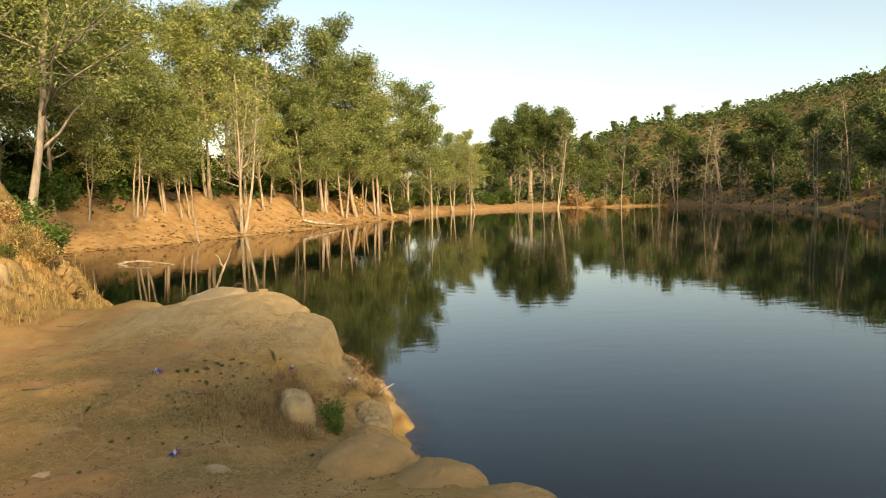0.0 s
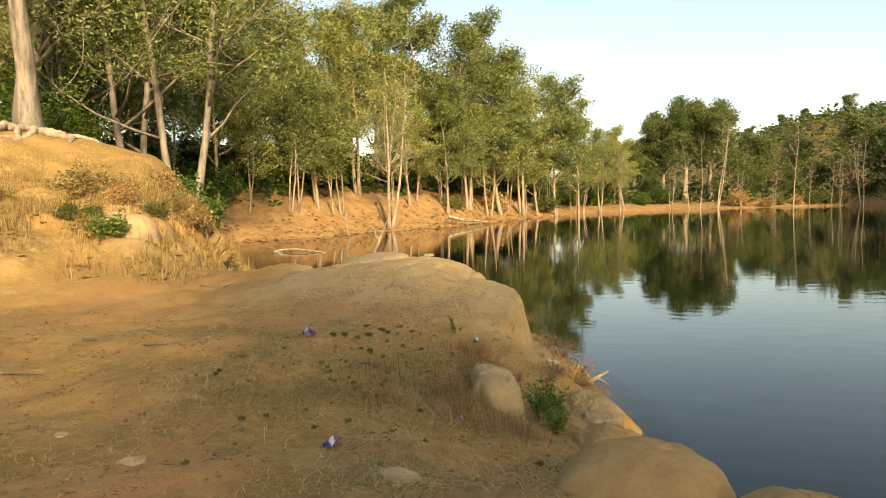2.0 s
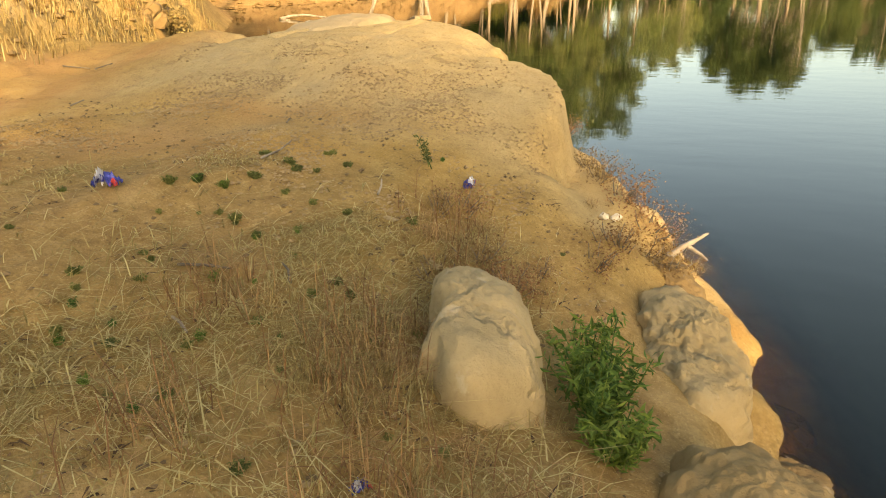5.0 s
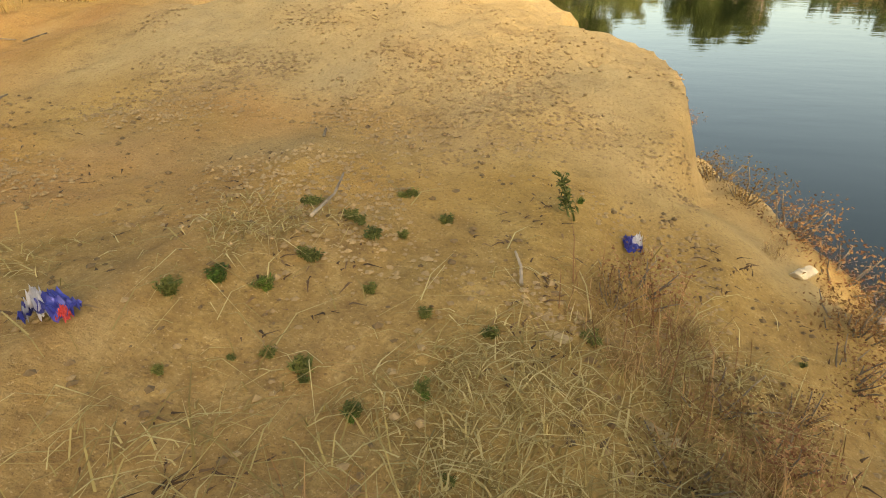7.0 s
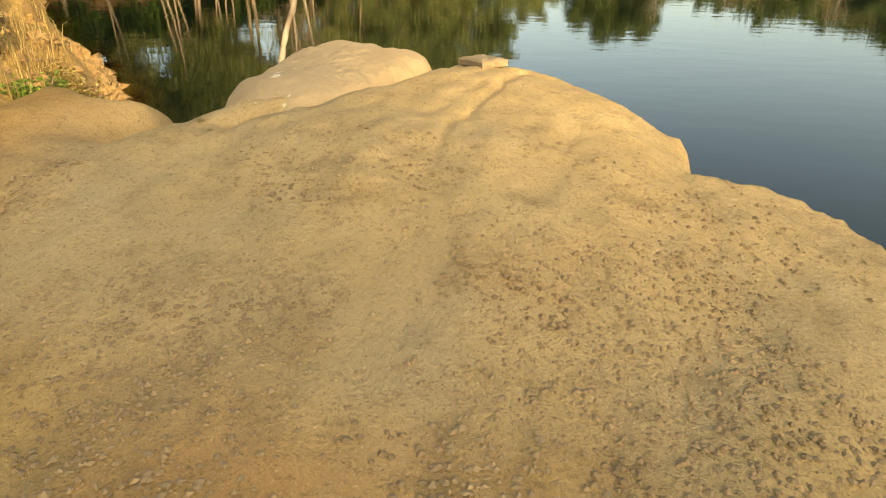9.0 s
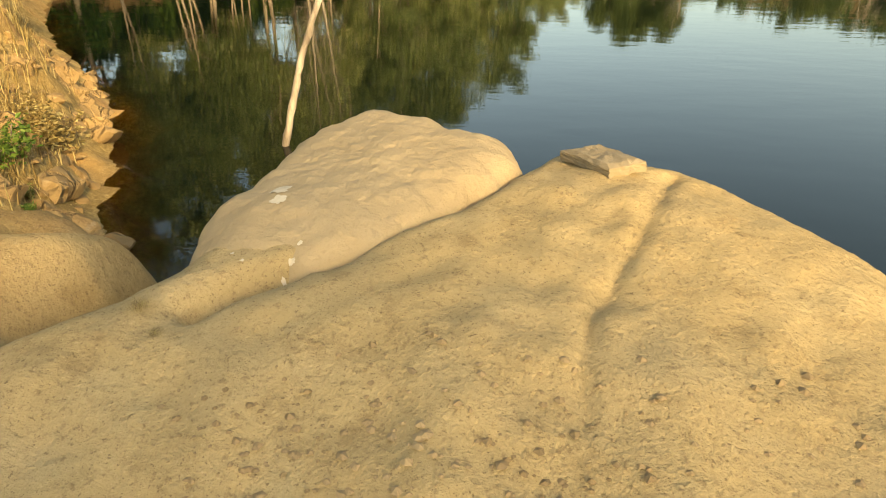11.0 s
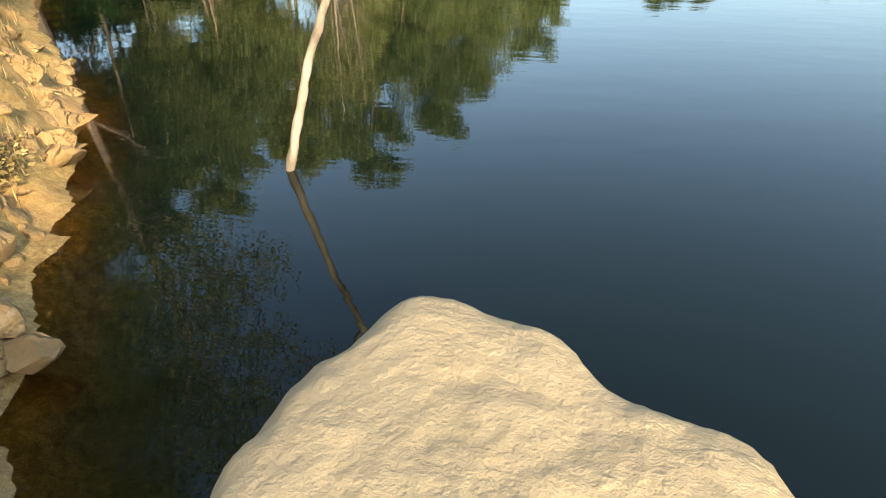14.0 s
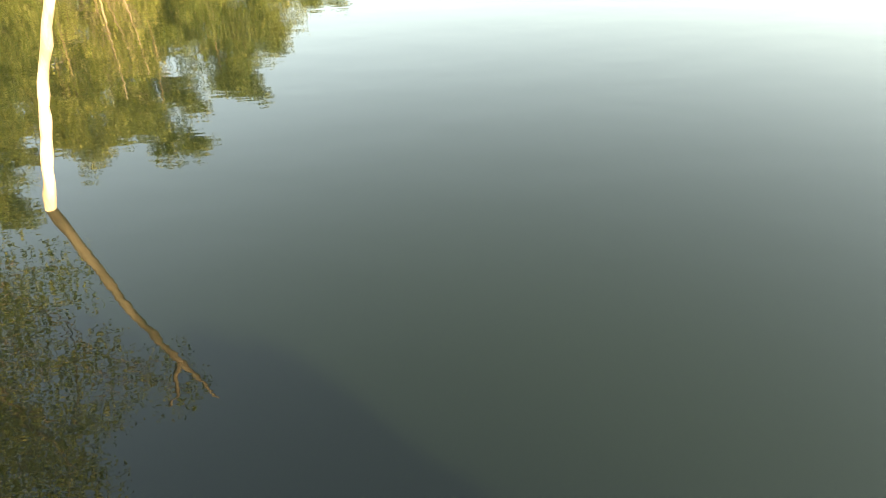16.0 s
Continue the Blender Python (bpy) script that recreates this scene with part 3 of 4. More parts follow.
for k, (x, y, top) in enumerate([(-30.9, 58.1, 15.0), (-28.2, 61.4, 17.5), (-27.9, 62.5, 16.2), (-25.6, 66.8, 15.0), (-25.4, 68.6, 14.7), (-18.5, 91.6, 15.7), (-16.9, 92.4, 18.1),
                                 (-16.2, 96.8, 17.0), (-14.0, 99.2, 16.5), (-12.8, 99.9, 17.3), (-11.5, 102.6, 16.7), (-9.3, 108.8, 14.7), (-22.8, 79.0, 14.2), (-18.6, 88.4, 18.2),
                                 (-6.2, 120.5, 15.8), (-33.5, 60.5, 13.0), (-21.0, 83.0, 13.0), (-8.0, 114.0, 13.0), (-2.5, 131.0, 12.0)]):
    stand(slims, k, x - 3.2, y + 1.6, top + 0.4, 13.6)
# the tall bare-limbed tree at the water's edge
wispy = Kind(tree("wispy_tree", 203, "tall pale many-stemmed tree with almost bare branches", "tree", bark=DEADWOOD, height=19, radius=0.2, trunks=4, lean=0.24, bole=0.35, spread=0.6,
                  limbs=10, twigs=7, count=2200, leaf_size=0.3, clump=1.4))
wispy.put(-23.6, 71.4, 20, 0.98)

# old trees on the high bank beside the cove
oldest = Kind(tree("gnarled_tree", 207, "old gnarled eucalyptus with peeling trunk and exposed roots", "tree", bark=BARK_MOTTLED, height=15, radius=0.42, trunks=1, lean=0.03, bole=0.4, spread=0.8,
                   limbs=9, twigs=4, count=6000, leaf_size=0.3, clump=1.3, sides=12))
oldest.put(-29.6, 31.3, 0, 1.3)
stout = [Kind(tree("leaning_eucalyptus", 211 + k, "leaning eucalyptus with mottled grey trunk above the grassy bank", "tree", group="trees on the high bank", bark=BARK_MOTTLED, height=14, radius=0.115, trunks=2,
                   lean=0.2, bole=0.16, spread=0.9, limbs=14, twigs=5, count=26000, leaf_size=0.115, clump=0.75, sides=9)) for k in range(3)]
for k, (x, y, top) in enumerate([(-33.2, 38.9, 30.0), (-30.4, 40.2, 34.0), (-27.0, 40.0, 35.0), (-36.0, 35.4, 31.0), (-39.1, 42.9, 24.0)]):
    stand(stout, k, x, y, top, 14.2)

thickets = [Kind(shrub("thicket", 231 + k, "tall dark leafy thicket under the old trees", LEAF_BUSH, 5.5, 9000, 0.27, "thicket", "thickets on the high bank")) for k in range(2)]
for k, (x, y, size) in enumerate([(-34, 36.5, 0.7), (-37, 39.5, 0.85), (-33.5, 42.5, 0.8), (-34.5, 45.5, 0.7), (-36, 45, 1.0), (-40, 36, 1.0), (-42, 42, 1.1), (-37.5, 48, 0.8), (-38, 51, 1.0), (-44, 33, 1.0), (-47, 39, 1.1)]):
    thickets[k % 2].put(x, y, 83.0 * k, size)

# the far end of the lake: one broad crown, lower wood on both sides, hills behind
giant = Kind(tree("giant_tree", 221, "very broad rounded tree with dense dark green crown", "tree", leaf=LEAF_FAR, height=22, radius=0.6, trunks=1, lean=0.03, bole=0.3, spread=1.15,
                  limbs=20, twigs=5, count=32000, leaf_size=0.5, clump=1.9))
stand([giant], 0, 20.5, 170.0, 27.3, 22.5)
stand([giant], 2, 26.0, 169.0, 23.5, 22.5)
stand([giant], 5, 15.0, 168.5, 21.5, 22.5)
for k, (x, y, top) in enumerate([(8.1, 166.9, 21.2), (13.0, 171.0, 20.0), (30.7, 171.5, 20.8), (38.1, 177.1, 17.9), (48.4, 181.7, 19.0), (55.5, 166.3, 19.4), (60.8, 160.8, 17.8), (67.1, 152.0, 19.7),
                                 (69.8, 141.9, 21.0), (70.7, 130.3, 20.0), (70.8, 119.1, 19.3), (70.3, 110.2, 18.5), (70.6, 101.9, 18.0), (70.2, 92.9, 17.5), (71.2, 84.2, 18.0), (75, 72, 18), (74, 60, 18),
                                 (43.0, 165.0, 10.0), (36.0, 164.0, 9.0), (50.0, 171.0, 11.0), (3.0, 152.0, 13.0), (-2.0, 146.0, 15.0), (27.0, 163.0, 9.0), (12.0, 160.0, 9.0), (66.0, 160.0, 13.0)]):
    stand(rounds, k, x, y, top * 0.84, 12.6)
wood_rng = random.Random(5)
planted = 0
while planted < 42:
    x, y = wood_rng.uniform(-95, 230), wood_rng.uniform(50, 330)
    d = float(shore_distance(np.array([x]), np.array([y]))[0])
    if d < 16 or y < 60 - 0.9 * x and x < 0 or (x - 0) / max(y, 1) > 0.95 or x < -0.75 * y:
        continue
    rounds[planted % 3].put(x, y, wood_rng.uniform(0, 360), wood_rng.uniform(0.4, 0.7) * (0.8 if y > 190 else 1.0), sink=0.5)
    planted += 1
for k, (x, y, top) in enumerate([(-0.3, 150.5, 15.1), (3.7, 139.9, 17.3), (14.8, 150.4, 14.1), (18.9, 152.0, 20.5), (20.8, 152.0, 22.0), (24.4, 152.8, 22.0), (29.4, 151.7, 11.5), (39.8, 153.5, 17.4), (47.4, 154.8, 14.0),
                                 (49.5, 155.4, 12.4), (54.0, 156.0, 20.0), (57.0, 148.8, 18.0), (58.1, 147.8, 19.2), (60.0, 143.2, 20.3), (61.4, 138.0, 14.0), (62.6, 126.5, 10.8), (63.0, 122.2, 11.1), (62.2, 111.2, 15.7),
                                 (62.8, 105.7, 16.7), (64.0, 104.0, 17.9), (-5.0, 126.5, 10.5), (-3.6, 129.0, 12.0), (36.0, 151.5, 9.0), (43.0, 154.0, 9.0), (62.5, 100.0, 9.0), (63.0, 96.0, 8.0), (59.0, 146.0, 13.0)]):
    stand(bares, k, x, y, top * 0.84, 12.0)
for k, (x, y) in enumerate([(-40, 60), (-37, 63.5), (-34.5, 62.5), (-33, 66), (-31.5, 70.5), (-29, 74), (-26.5, 79), (-23.5, 86), (-21, 92), (-18.5, 98), (-15, 105), (-12, 112), (-9, 119), (-6, 127),
                            (-36, 53), (-33, 56), (-38, 55), (-41, 66), (-2, 138), (2, 145), (9, 152), (-37, 69), (-31, 78), (-27, 88), (14, 158), (33, 159), (57, 161), (68, 140), (68.5, 125), (69, 112), (69, 100), (69, 88)]):
    bushes[k % 2].put(x - 4.0 if x < 5 else x, y + 2.0, 77.0 * k, 1.0 + 0.35 * ((k * 7) % 5) / 4)
for k in range(34):
    f = k / 33
    x, y = np.interp(f, [0, 0.4, 0.75, 1], [-44, -31, -17, -1]), np.interp(f, [0, 0.4, 0.75, 1], [57, 77, 108, 141])
    bushes[k % 2].put(x - 5.0 + 1.5 * math.sin(k * 2.4), y + 2.5 + 1.5 * math.cos(k * 1.7), 37.0 * k, 1.1 + 0.45 * ((k * 5) % 7) / 6)
for k, (x, y) in enumerate([(38, 156), (42, 157), (45, 158), (35, 154.5), (49, 159), (29, 156), (-20, 90), (-16, 101), (-9.5, 115), (52, 160)]):
    brushes[k % 2].put(x, y, 51.0 * k, 1.1 + 0.3 * (k % 3))
# trees behind the walk, whose shade lies over the near shore
for k, (x, y, top) in enumerate([(3.0, -17.0, 20.0), (9.6, -10.0, 18.0), (12.5, -14.0, 18.5)]):
    stand(gums, k + 5, x, y, top, 20.5)
for k, (x, y, top) in enumerate([(0.0, -13.0, 18.0), (5.0, -14.0, 19.0), (-5.0, -13.0, 16.0), (9.5, -12.0, 20.0), (2.0, -10.0, 15.0)]):
    stand([wispy], k, x, y, top, 19.5)


def brush_cover(name, label, seed, count, mat, size, area, lo, hi, tall=1.0, south=62.0):
    """Low scrub over the far slopes, leaf by leaf, in uneven clumps."""
    g = np.random.RandomState(seed)
    x, y = g.uniform(area[0], area[1], count), g.uniform(area[2], area[3], count)
    d = shore_distance(x, y)
    ok = (d > lo) & (d < hi) & (y > south + 0.2 * x)
    x, y = x[ok], y[ok]
    h = ground_height(x, y)
    lump = np.clip(1.5 + 2.0 * wave(x, y, 9, seed + 1) + 1.0 * wave(x, y, 3.5, seed + 2), 0.1, 6)
    ends = [(Vector((a, b, c + tall * e * g.random() ** 0.6)), 1.0) for a, b, c, e in zip(x, y, h, lump)]
    v, f = leaves(random.Random(seed), ends, len(ends), size, 0.6, slim=0.6, droop=0.1)
    return tagged(link_mesh(name, mesh_from(name, v, f), mat, smooth=False), label, "scrub", kind="stuff")


brush_cover("hill_scrub", "dense green scrub covering the far hillsides", 61, 150000, LEAF_FAR, 1.15, (-70, 260, 60, 340), 9, 190)
brush_cover("understorey", "shadowy low growth under the eucalyptus wood", 67, 26000, LEAF_BUSH, 0.5, (-75, 8, 56, 160), 11, 34)
brush_cover("bank_scrub", "dark scrub behind the old trees on the high bank", 73, 42000, LEAF_BUSH, 0.42, (-78, -31, 33, 66), 7, 60, 2.6, 42.0)
brush_cover("shore_scrub", "shaded scrub along the opposite shore", 79, 22000, LEAF_FAR, 0.7, (38, 110, 56, 172), 1.5, 24, 1.3, 40.0)
for k, (x, y, top) in enumerate([(-44.0, 40.0, 27.0), (-50.0, 47.0, 30.0), (-56.0, 36.0, 32.0), (-48.0, 29.0, 26.0), (-42.0, 33.0, 24.0), (-39.0, 55.0, 22.0), (-56.0, 56.0, 32.0), (-38.0, 44.0, 20.0)]):
    stand(gums, k + 1, x, y, top, 20.5)


# ---- rocks of the shore ----
DULLROCK = rock_material("dull_rock", (0.21, 0.16, 0.095), (0.34, 0.265, 0.165))

def dome_rock(name, label, x, y, radii, top, foot, mat, seed, turn=0.0, crown=0.12, sharp=5.0, tilt=(0.0, 0.0), rings=40, spokes=110, rough=0.02, category="rock", group="rocks of the shore"):
    """A weathered boulder: its plan goes through the radii, given in even steps round it."""
    rng = random.Random(seed)
    off = Vector((rng.uniform(-50, 50), rng.uniform(-50, 50), rng.uniform(-50, 50)))
    ang = np.linspace(0, 2 * np.pi, len(radii) + 1)
    verts, faces = [(0, 0, top)], []
    for i in range(1, rings + 1):
        s = i / rings
        for k in range(spokes):
            a = 2 * math.pi * k / spokes
            # a soft plan between the given radii
            u = a / (2 * math.pi) * len(radii)
            k0, f = int(u), u - int(u)
            f = f * f * (3 - 2 * f)
            r = radii[k0 % len(radii)] * (1 - f) + radii[(k0 + 1) % len(radii)] * f
            q = min(s / 0.8, 1.0)
            plan = r * (q * 0.97 + 0.12 * max(0.0, s - 0.8) / 0.2)
            px, py = plan * math.cos(a), plan * math.sin(a)
            z = top - crown * q ** 2.2 - 0.12 * q ** (sharp * 2) + tilt[0] * px + tilt[1] * py
            if s > 0.8:
                z = z + (foot - z) * ((s - 0.8) / 0.2) ** 1.1
            p = Vector((px, py, z))
            n1 = noise.noise(p * 2.1 + off) * 2.2 + noise.noise(p * 5.3 + off) + 0.6 * noise.noise(p * 13 + off) + 0.4 * noise.noise(p * 29 + off) + 0.22 * noise.noise(p * 60 + off)
            p += Vector((math.cos(a) * (0.2 + 0.8 * s ** 3), math.sin(a) * (0.2 + 0.8 * s ** 3), 0.8)) * n1 * rough
            verts.append(tuple(p))
    for k in range(spokes):
        faces.append((0, 1 + k, 1 + (k + 1) % spokes))
    for i in range(rings - 1):
        for k in range(spokes):
            b, c = 1 + i * spokes, 1 + (i + 1) * spokes
            faces.append((b + k, c + k, c + (k + 1) % spokes, b + (k + 1) % spokes))
    ob = link_mesh(name, mesh_from(name, verts, faces), mat)
    ob.matrix_basis = pose(x, y, 0, 0, 0, turn)
    return tagged(ob, label, category, group)


def chunk(name, label, x, y, z, size, mat, seed, turn=0.0, tilt=0.0, cells=15, group="broken rock of the bank"):
    """An angular stone: a ball cut by a few planes, with worn faces."""
    rng = random.Random(seed)
    bm = bmesh.new()
    bmesh.ops.create_icosphere(bm, subdivisions=3, radius=1.0)
    planes = [(Vector((rng.uniform(-1, 1), rng.uniform(-1, 1), rng.uniform(-1, 1))).normalized(), rng.uniform(0.42, 0.68)) for _ in range(cells)]
    off = Vector((rng.uniform(-50, 50),) * 3)
    for v in bm.verts:
        for n, d in planes:
            e = v.co.dot(n) - d
            if e > 0:
                v.co -= n * e
        v.co += v.co.normalized() * (noise.noise(v.co * 2.5 + off) * 0.07 + noise.noise(v.co * 7 + off) * 0.035)
        v.co = Vector((v.co.x * size[0], v.co.y * size[1], v.co.z * size[2]))
    ob = link(name, bm, mat, smooth=False)
    ob.matrix_basis = pose(x, y, z, tilt, tilt * 0.4, turn)
    return tagged(ob, label, "rock", group)


dome_rock("rounded_rock", "smooth rounded tan sandstone rock jutting over the water", -5.78, 16.2,
          [0.62, 0.75, 0.80, 0.71, 0.85, 0.93, 0.76, 0.61, 0.53, 0.53, 0.60, 0.80, 0.97, 0.84, 0.70, 0.58, 0.52, 0.52], 2.07, 0.0, SANDSTONE, 1, crown=0.07, rough=0.013, sharp=6, tilt=(0.01, 0.05), rings=64, spokes=200)


def flat_slab(name, label, x, y, z, size, mat, seed, turn, tilt):
    """A broken flagstone with chipped edges."""
    bm = bmesh.new()
    bmesh.ops.create_cube(bm, size=2.0)
    bmesh.ops.subdivide_edges(bm, edges=bm.edges[:], cuts=9, use_grid_fill=True)
    off = Vector((seed * 3.7, seed * 1.3, 0))
    for v in bm.verts:
        c = v.co.copy()
        r = max(abs(c.x), abs(c.y))
        v.co = Vector((c.x * size[0], c.y * size[1], c.z * size[2] * (1.0 - 0.35 * max(0, r - 0.8) / 0.2)))
        v.co.x += c.x * 0.12 * size[0] * noise.noise(Vector((c.x, c.y, 0)) * 1.6 + off)
        v.co.y += c.y * 0.12 * size[1] * noise.noise(Vector((c.y, c.x, 3)) * 1.6 + off)
        v.co += Vector((noise.noise(c * 3 + off), noise.noise(c * 3.3 - off), 1.3 * noise.noise(c * 4 + off) + 0.8 * noise.noise(c * 9 + off))) * size[2] * 0.16
    ob = link(name, bm, mat, smooth=False)
    ob.matrix_basis = pose(x, y, z, tilt, 0, turn)
    return tagged(ob, label, "rock", "rocks of the shore")


flat_slab("stone_slab", "rough grey-brown slab of stone lying tilted on the rock", -4.75, 16.38, 2.02, (0.105, 0.175, 0.032), DULLROCK, 4, 30, -6)
dome_rock("cove_boulder", "large worn tan boulder above the cove", -7.75, 16.0, [0.86, 0.78, 0.80, 0.95, 1.1, 1.2, 1.2, 1.1, 1.0, 0.9, 0.8, 0.82], 1.1, -0.1, SANDSTONE, 5, crown=0.1, rough=0.03, tilt=(0.22, -0.2))
dome_rock("cove_stone", "rounded brown stone wedged at the water's edge", -6.92, 16.62, [0.24, 0.22, 0.26, 0.3, 0.24, 0.22, 0.25, 0.28], 0.75, -0.3, SANDSTONE, 6, crown=0.12, rough=0.015)
dome_rock("sunken_stone", "brown stone half under water in the cove", -7.45, 17.35, [0.4, 0.34, 0.3, 0.34, 0.4, 0.36, 0.3, 0.34], 0.12, -0.6, SANDSTONE, 7, crown=0.1, rough=0.02)
dome_rock("grey_boulder", "pale grey-tan boulder set in the slope among dry grass", -2.5, 10.52, [0.25, 0.27, 0.35, 0.44, 0.42, 0.30, 0.22, 0.25, 0.42, 0.60, 0.52, 0.34], 1.36, 0.3, GREYROCK, 8,
          crown=0.1, rough=0.03, sharp=4, tilt=(-0.34, -0.04), turn=12)
dome_rock("ledge_rock", "broken tan rock ledge above the water", -1.5, 11.55, [0.30, 0.34, 0.5, 0.72, 0.6, 0.36, 0.26, 0.3, 0.5, 0.75, 0.62, 0.38], 0.74, -0.4, GREYROCK, 9,
          crown=0.12, rough=0.06, sharp=8, tilt=(-0.1, 0.05))
dome_rock("ledge_rock", "broken tan rock ledge above the water", -1.6, 12.5, [0.34, 0.3, 0.36, 0.42, 0.36, 0.3, 0.3, 0.36, 0.42, 0.36, 0.3, 0.32], 0.6, -0.3, BANKROCK, 10, crown=0.14, rough=0.04)
for k, (x, y, r, top) in enumerate([(-0.98, 11.9, 0.34, -0.04), (-0.95, 11.2, 0.4, 0.02), (-0.75, 10.7, 0.36, 0.1), (-1.15, 10.5, 0.3, 0.35)]):
    dome_rock("sunken_stone", "brown stone partly under water at the foot of the ledge", x, y, [r, r * 0.8, r * 0.9, r * 1.1, r, r * 0.85, r * 0.9, r], top, -0.7, BANKROCK, 20 + k, crown=0.1, rough=0.03)
dome_rock("ledge_rock", "broken tan rock ledge above the water", -1.35, 10.05, [0.36, 0.34, 0.4, 0.5, 0.46, 0.4, 0.4, 0.42, 0.45, 0.4, 0.36, 0.36], 0.98, 0.0, EARTHROCK, 35, crown=0.24, rough=0.04, tilt=(-0.12, 0.0))
dome_rock("rim_rock", "smooth domed tan rock on the rim of the shore", -1.08, 8.5, [0.56, 0.52, 0.55, 0.6, 0.62, 0.66, 0.7, 0.75, 0.75, 0.7, 0.62, 0.56], 1.37, 0.3, EARTHROCK, 30, crown=0.2, rough=0.02)
dome_rock("rim_rock", "smooth domed tan rock on the rim of the shore", -0.28, 7.75, [0.58, 0.53, 0.50, 0.53, 0.58, 0.55, 0.62, 0.69, 0.65, 0.60, 0.56, 0.58], 1.40, 0.3, EARTHROCK, 31, crown=0.16, rough=0.02)
dome_rock("rim_rock", "smooth domed tan rock on the rim of the shore", 0.45, 7.0, [0.62, 0.58, 0.53, 0.55, 0.62, 0.60, 0.62, 0.69, 0.65, 0.60, 0.56, 0.62], 1.45, 0.3, EARTHROCK, 32, crown=0.16, rough=0.02)
dome_rock("mound_rock", "rounded sunlit sandstone outcrop with an undercut edge on the mound", -11.3, 15.75, [0.8, 0.7, 0.55, 0.6, 0.8, 0.95, 0.9, 0.8, 0.7, 0.7, 0.75, 0.8], ground_at(-11.3, 15.75) + 0.25,
          ground_at(-11.3, 15.75) - 0.7, SANDSTONE, 33, crown=0.2, rough=0.04)
# angular stones along the cove's edge
bank_rng = random.Random(17)
for k in range(120):
    f = bank_rng.random()
    ax, ay = (-9.3 - 4.4 * f + bank_rng.uniform(-0.1, 0.15), 18.6 + 7.0 * f)
    inland = bank_rng.random() ** 1.4 * 2.0 - 0.1
    x, y = ax - inland * 0.85, ay - inland * 0.5
    s = 0.1 + 0.42 * bank_rng.random() ** 1.8
    chunk("bank_stone", "angular pale stone on the eroded bank of the cove", x, y, max(ground_at(x, y), -0.05) - 0.3 * s, (s, s * bank_rng.uniform(0.6, 0.9), s * bank_rng.uniform(0.6, 0.9)), BANKROCK, 300 + k,
          turn=bank_rng.uniform(0, 360), tilt=bank_rng.uniform(-40, 40))
for k, (x, y, z, sx, sy, sz, turn) in enumerate([(-9.45, 18.75, 0.2, 0.42, 0.3, 0.22, 20), (-8.85, 18.5, 0.16, 0.36, 0.2, 0.14, 8), (-9.2, 18.25, 0.12, 0.34, 0.28, 0.2, 60), (-8.9, 17.75, 0.25, 0.4, 0.34, 0.26, 100),
                                                 (-9.6, 17.9, 0.5, 0.5, 0.4, 0.3, 40)]):
    chunk("cove_ledge", "pale angular ledge stone reaching over the water", x, y, z, (sx, sy, sz), BANKROCK, 500 + k, turn=turn, tilt=5)


def splat(name, label, x, y, r, mat, seed, category="stain"):
    """A thin dried splash lying on a rock."""
    rng = random.Random(seed)
    bm = bmesh.new()
    n = 40
    ring = []
    solid = bpy.context.evaluated_depsgraph_get()

    def lay(px, py):
        ok, p, *_ = scene.ray_cast(solid, Vector((px, py, 2.6)), Vector((0, 0, -1)))
        return p + Vector((0, 0, 0.004))
    c = bm.verts.new(lay(x, y))
    for k in range(n):
        a = 2 * math.pi * k / n
        rr = r * (0.85 + 0.45 * noise.noise(Vector((1.6 * math.cos(a), 1.6 * math.sin(a), seed * 2.7))) + rng.uniform(-0.07, 0.07))
        ring.append(bm.verts.new(lay(x + rr * math.cos(a), y + rr * math.sin(a))))
    for k in range(n):
        bm.faces.new((c, ring[k], ring[(k + 1) % n]))
    return tagged(link(name, bm, mat), label, category, "white splashes on the rock")


CHALK = plain("chalk_white", (0.52, 0.45, 0.33), 0.9, var=0.2)
bpy.context.view_layer.update()
for k, (x, y, r) in enumerate([(-6.07, 15.86, 0.045), (-6.05, 15.76, 0.034), (-5.90, 15.54, 0.011), (-5.91, 15.47, 0.013), (-5.93, 15.42, 0.009), (-5.94, 15.38, 0.013), (-5.90, 15.38, 0.018), (-5.97, 15.37, 0.01), (-6.07, 15.42, 0.009), (-6.12, 15.46, 0.008)]):
    splat("white_splash", "small dried white splash on the sandstone", x, y, r, CHALK, 40 + k)


# ---- wood in and beside the water ----
def branch(name, label, runs, mat, sides=9, category="branch"):
    """A bare branch of one main run and its forks; each run is its points and end radii."""
    root = tagged(new(name), label, category)
    for k, (pts, r0, r1) in enumerate(runs):
        rng = random.Random(k + len(name))
        fine = []
        for a, b in zip(pts, pts[1:]):
            for j in range(5):
                p = Vector(a).lerp(Vector(b), j / 5)
                fine.append(p + Vector((rng.uniform(-1, 1), rng.uniform(-1, 1), rng.uniform(-1, 1))) * 0.12 * r0)
        fine.append(Vector(pts[-1]))
        n = len(fine) - 1
        bm = bmesh.new()
        tube(bm, fine, [(r0 + (r1 - r0) * i / n) * (1 + 0.12 * math.sin(i * 2.3)) for i in range(n + 1)], sides)
        part("stem" if k == 0 else "fork", bm, mat, root)
    return root


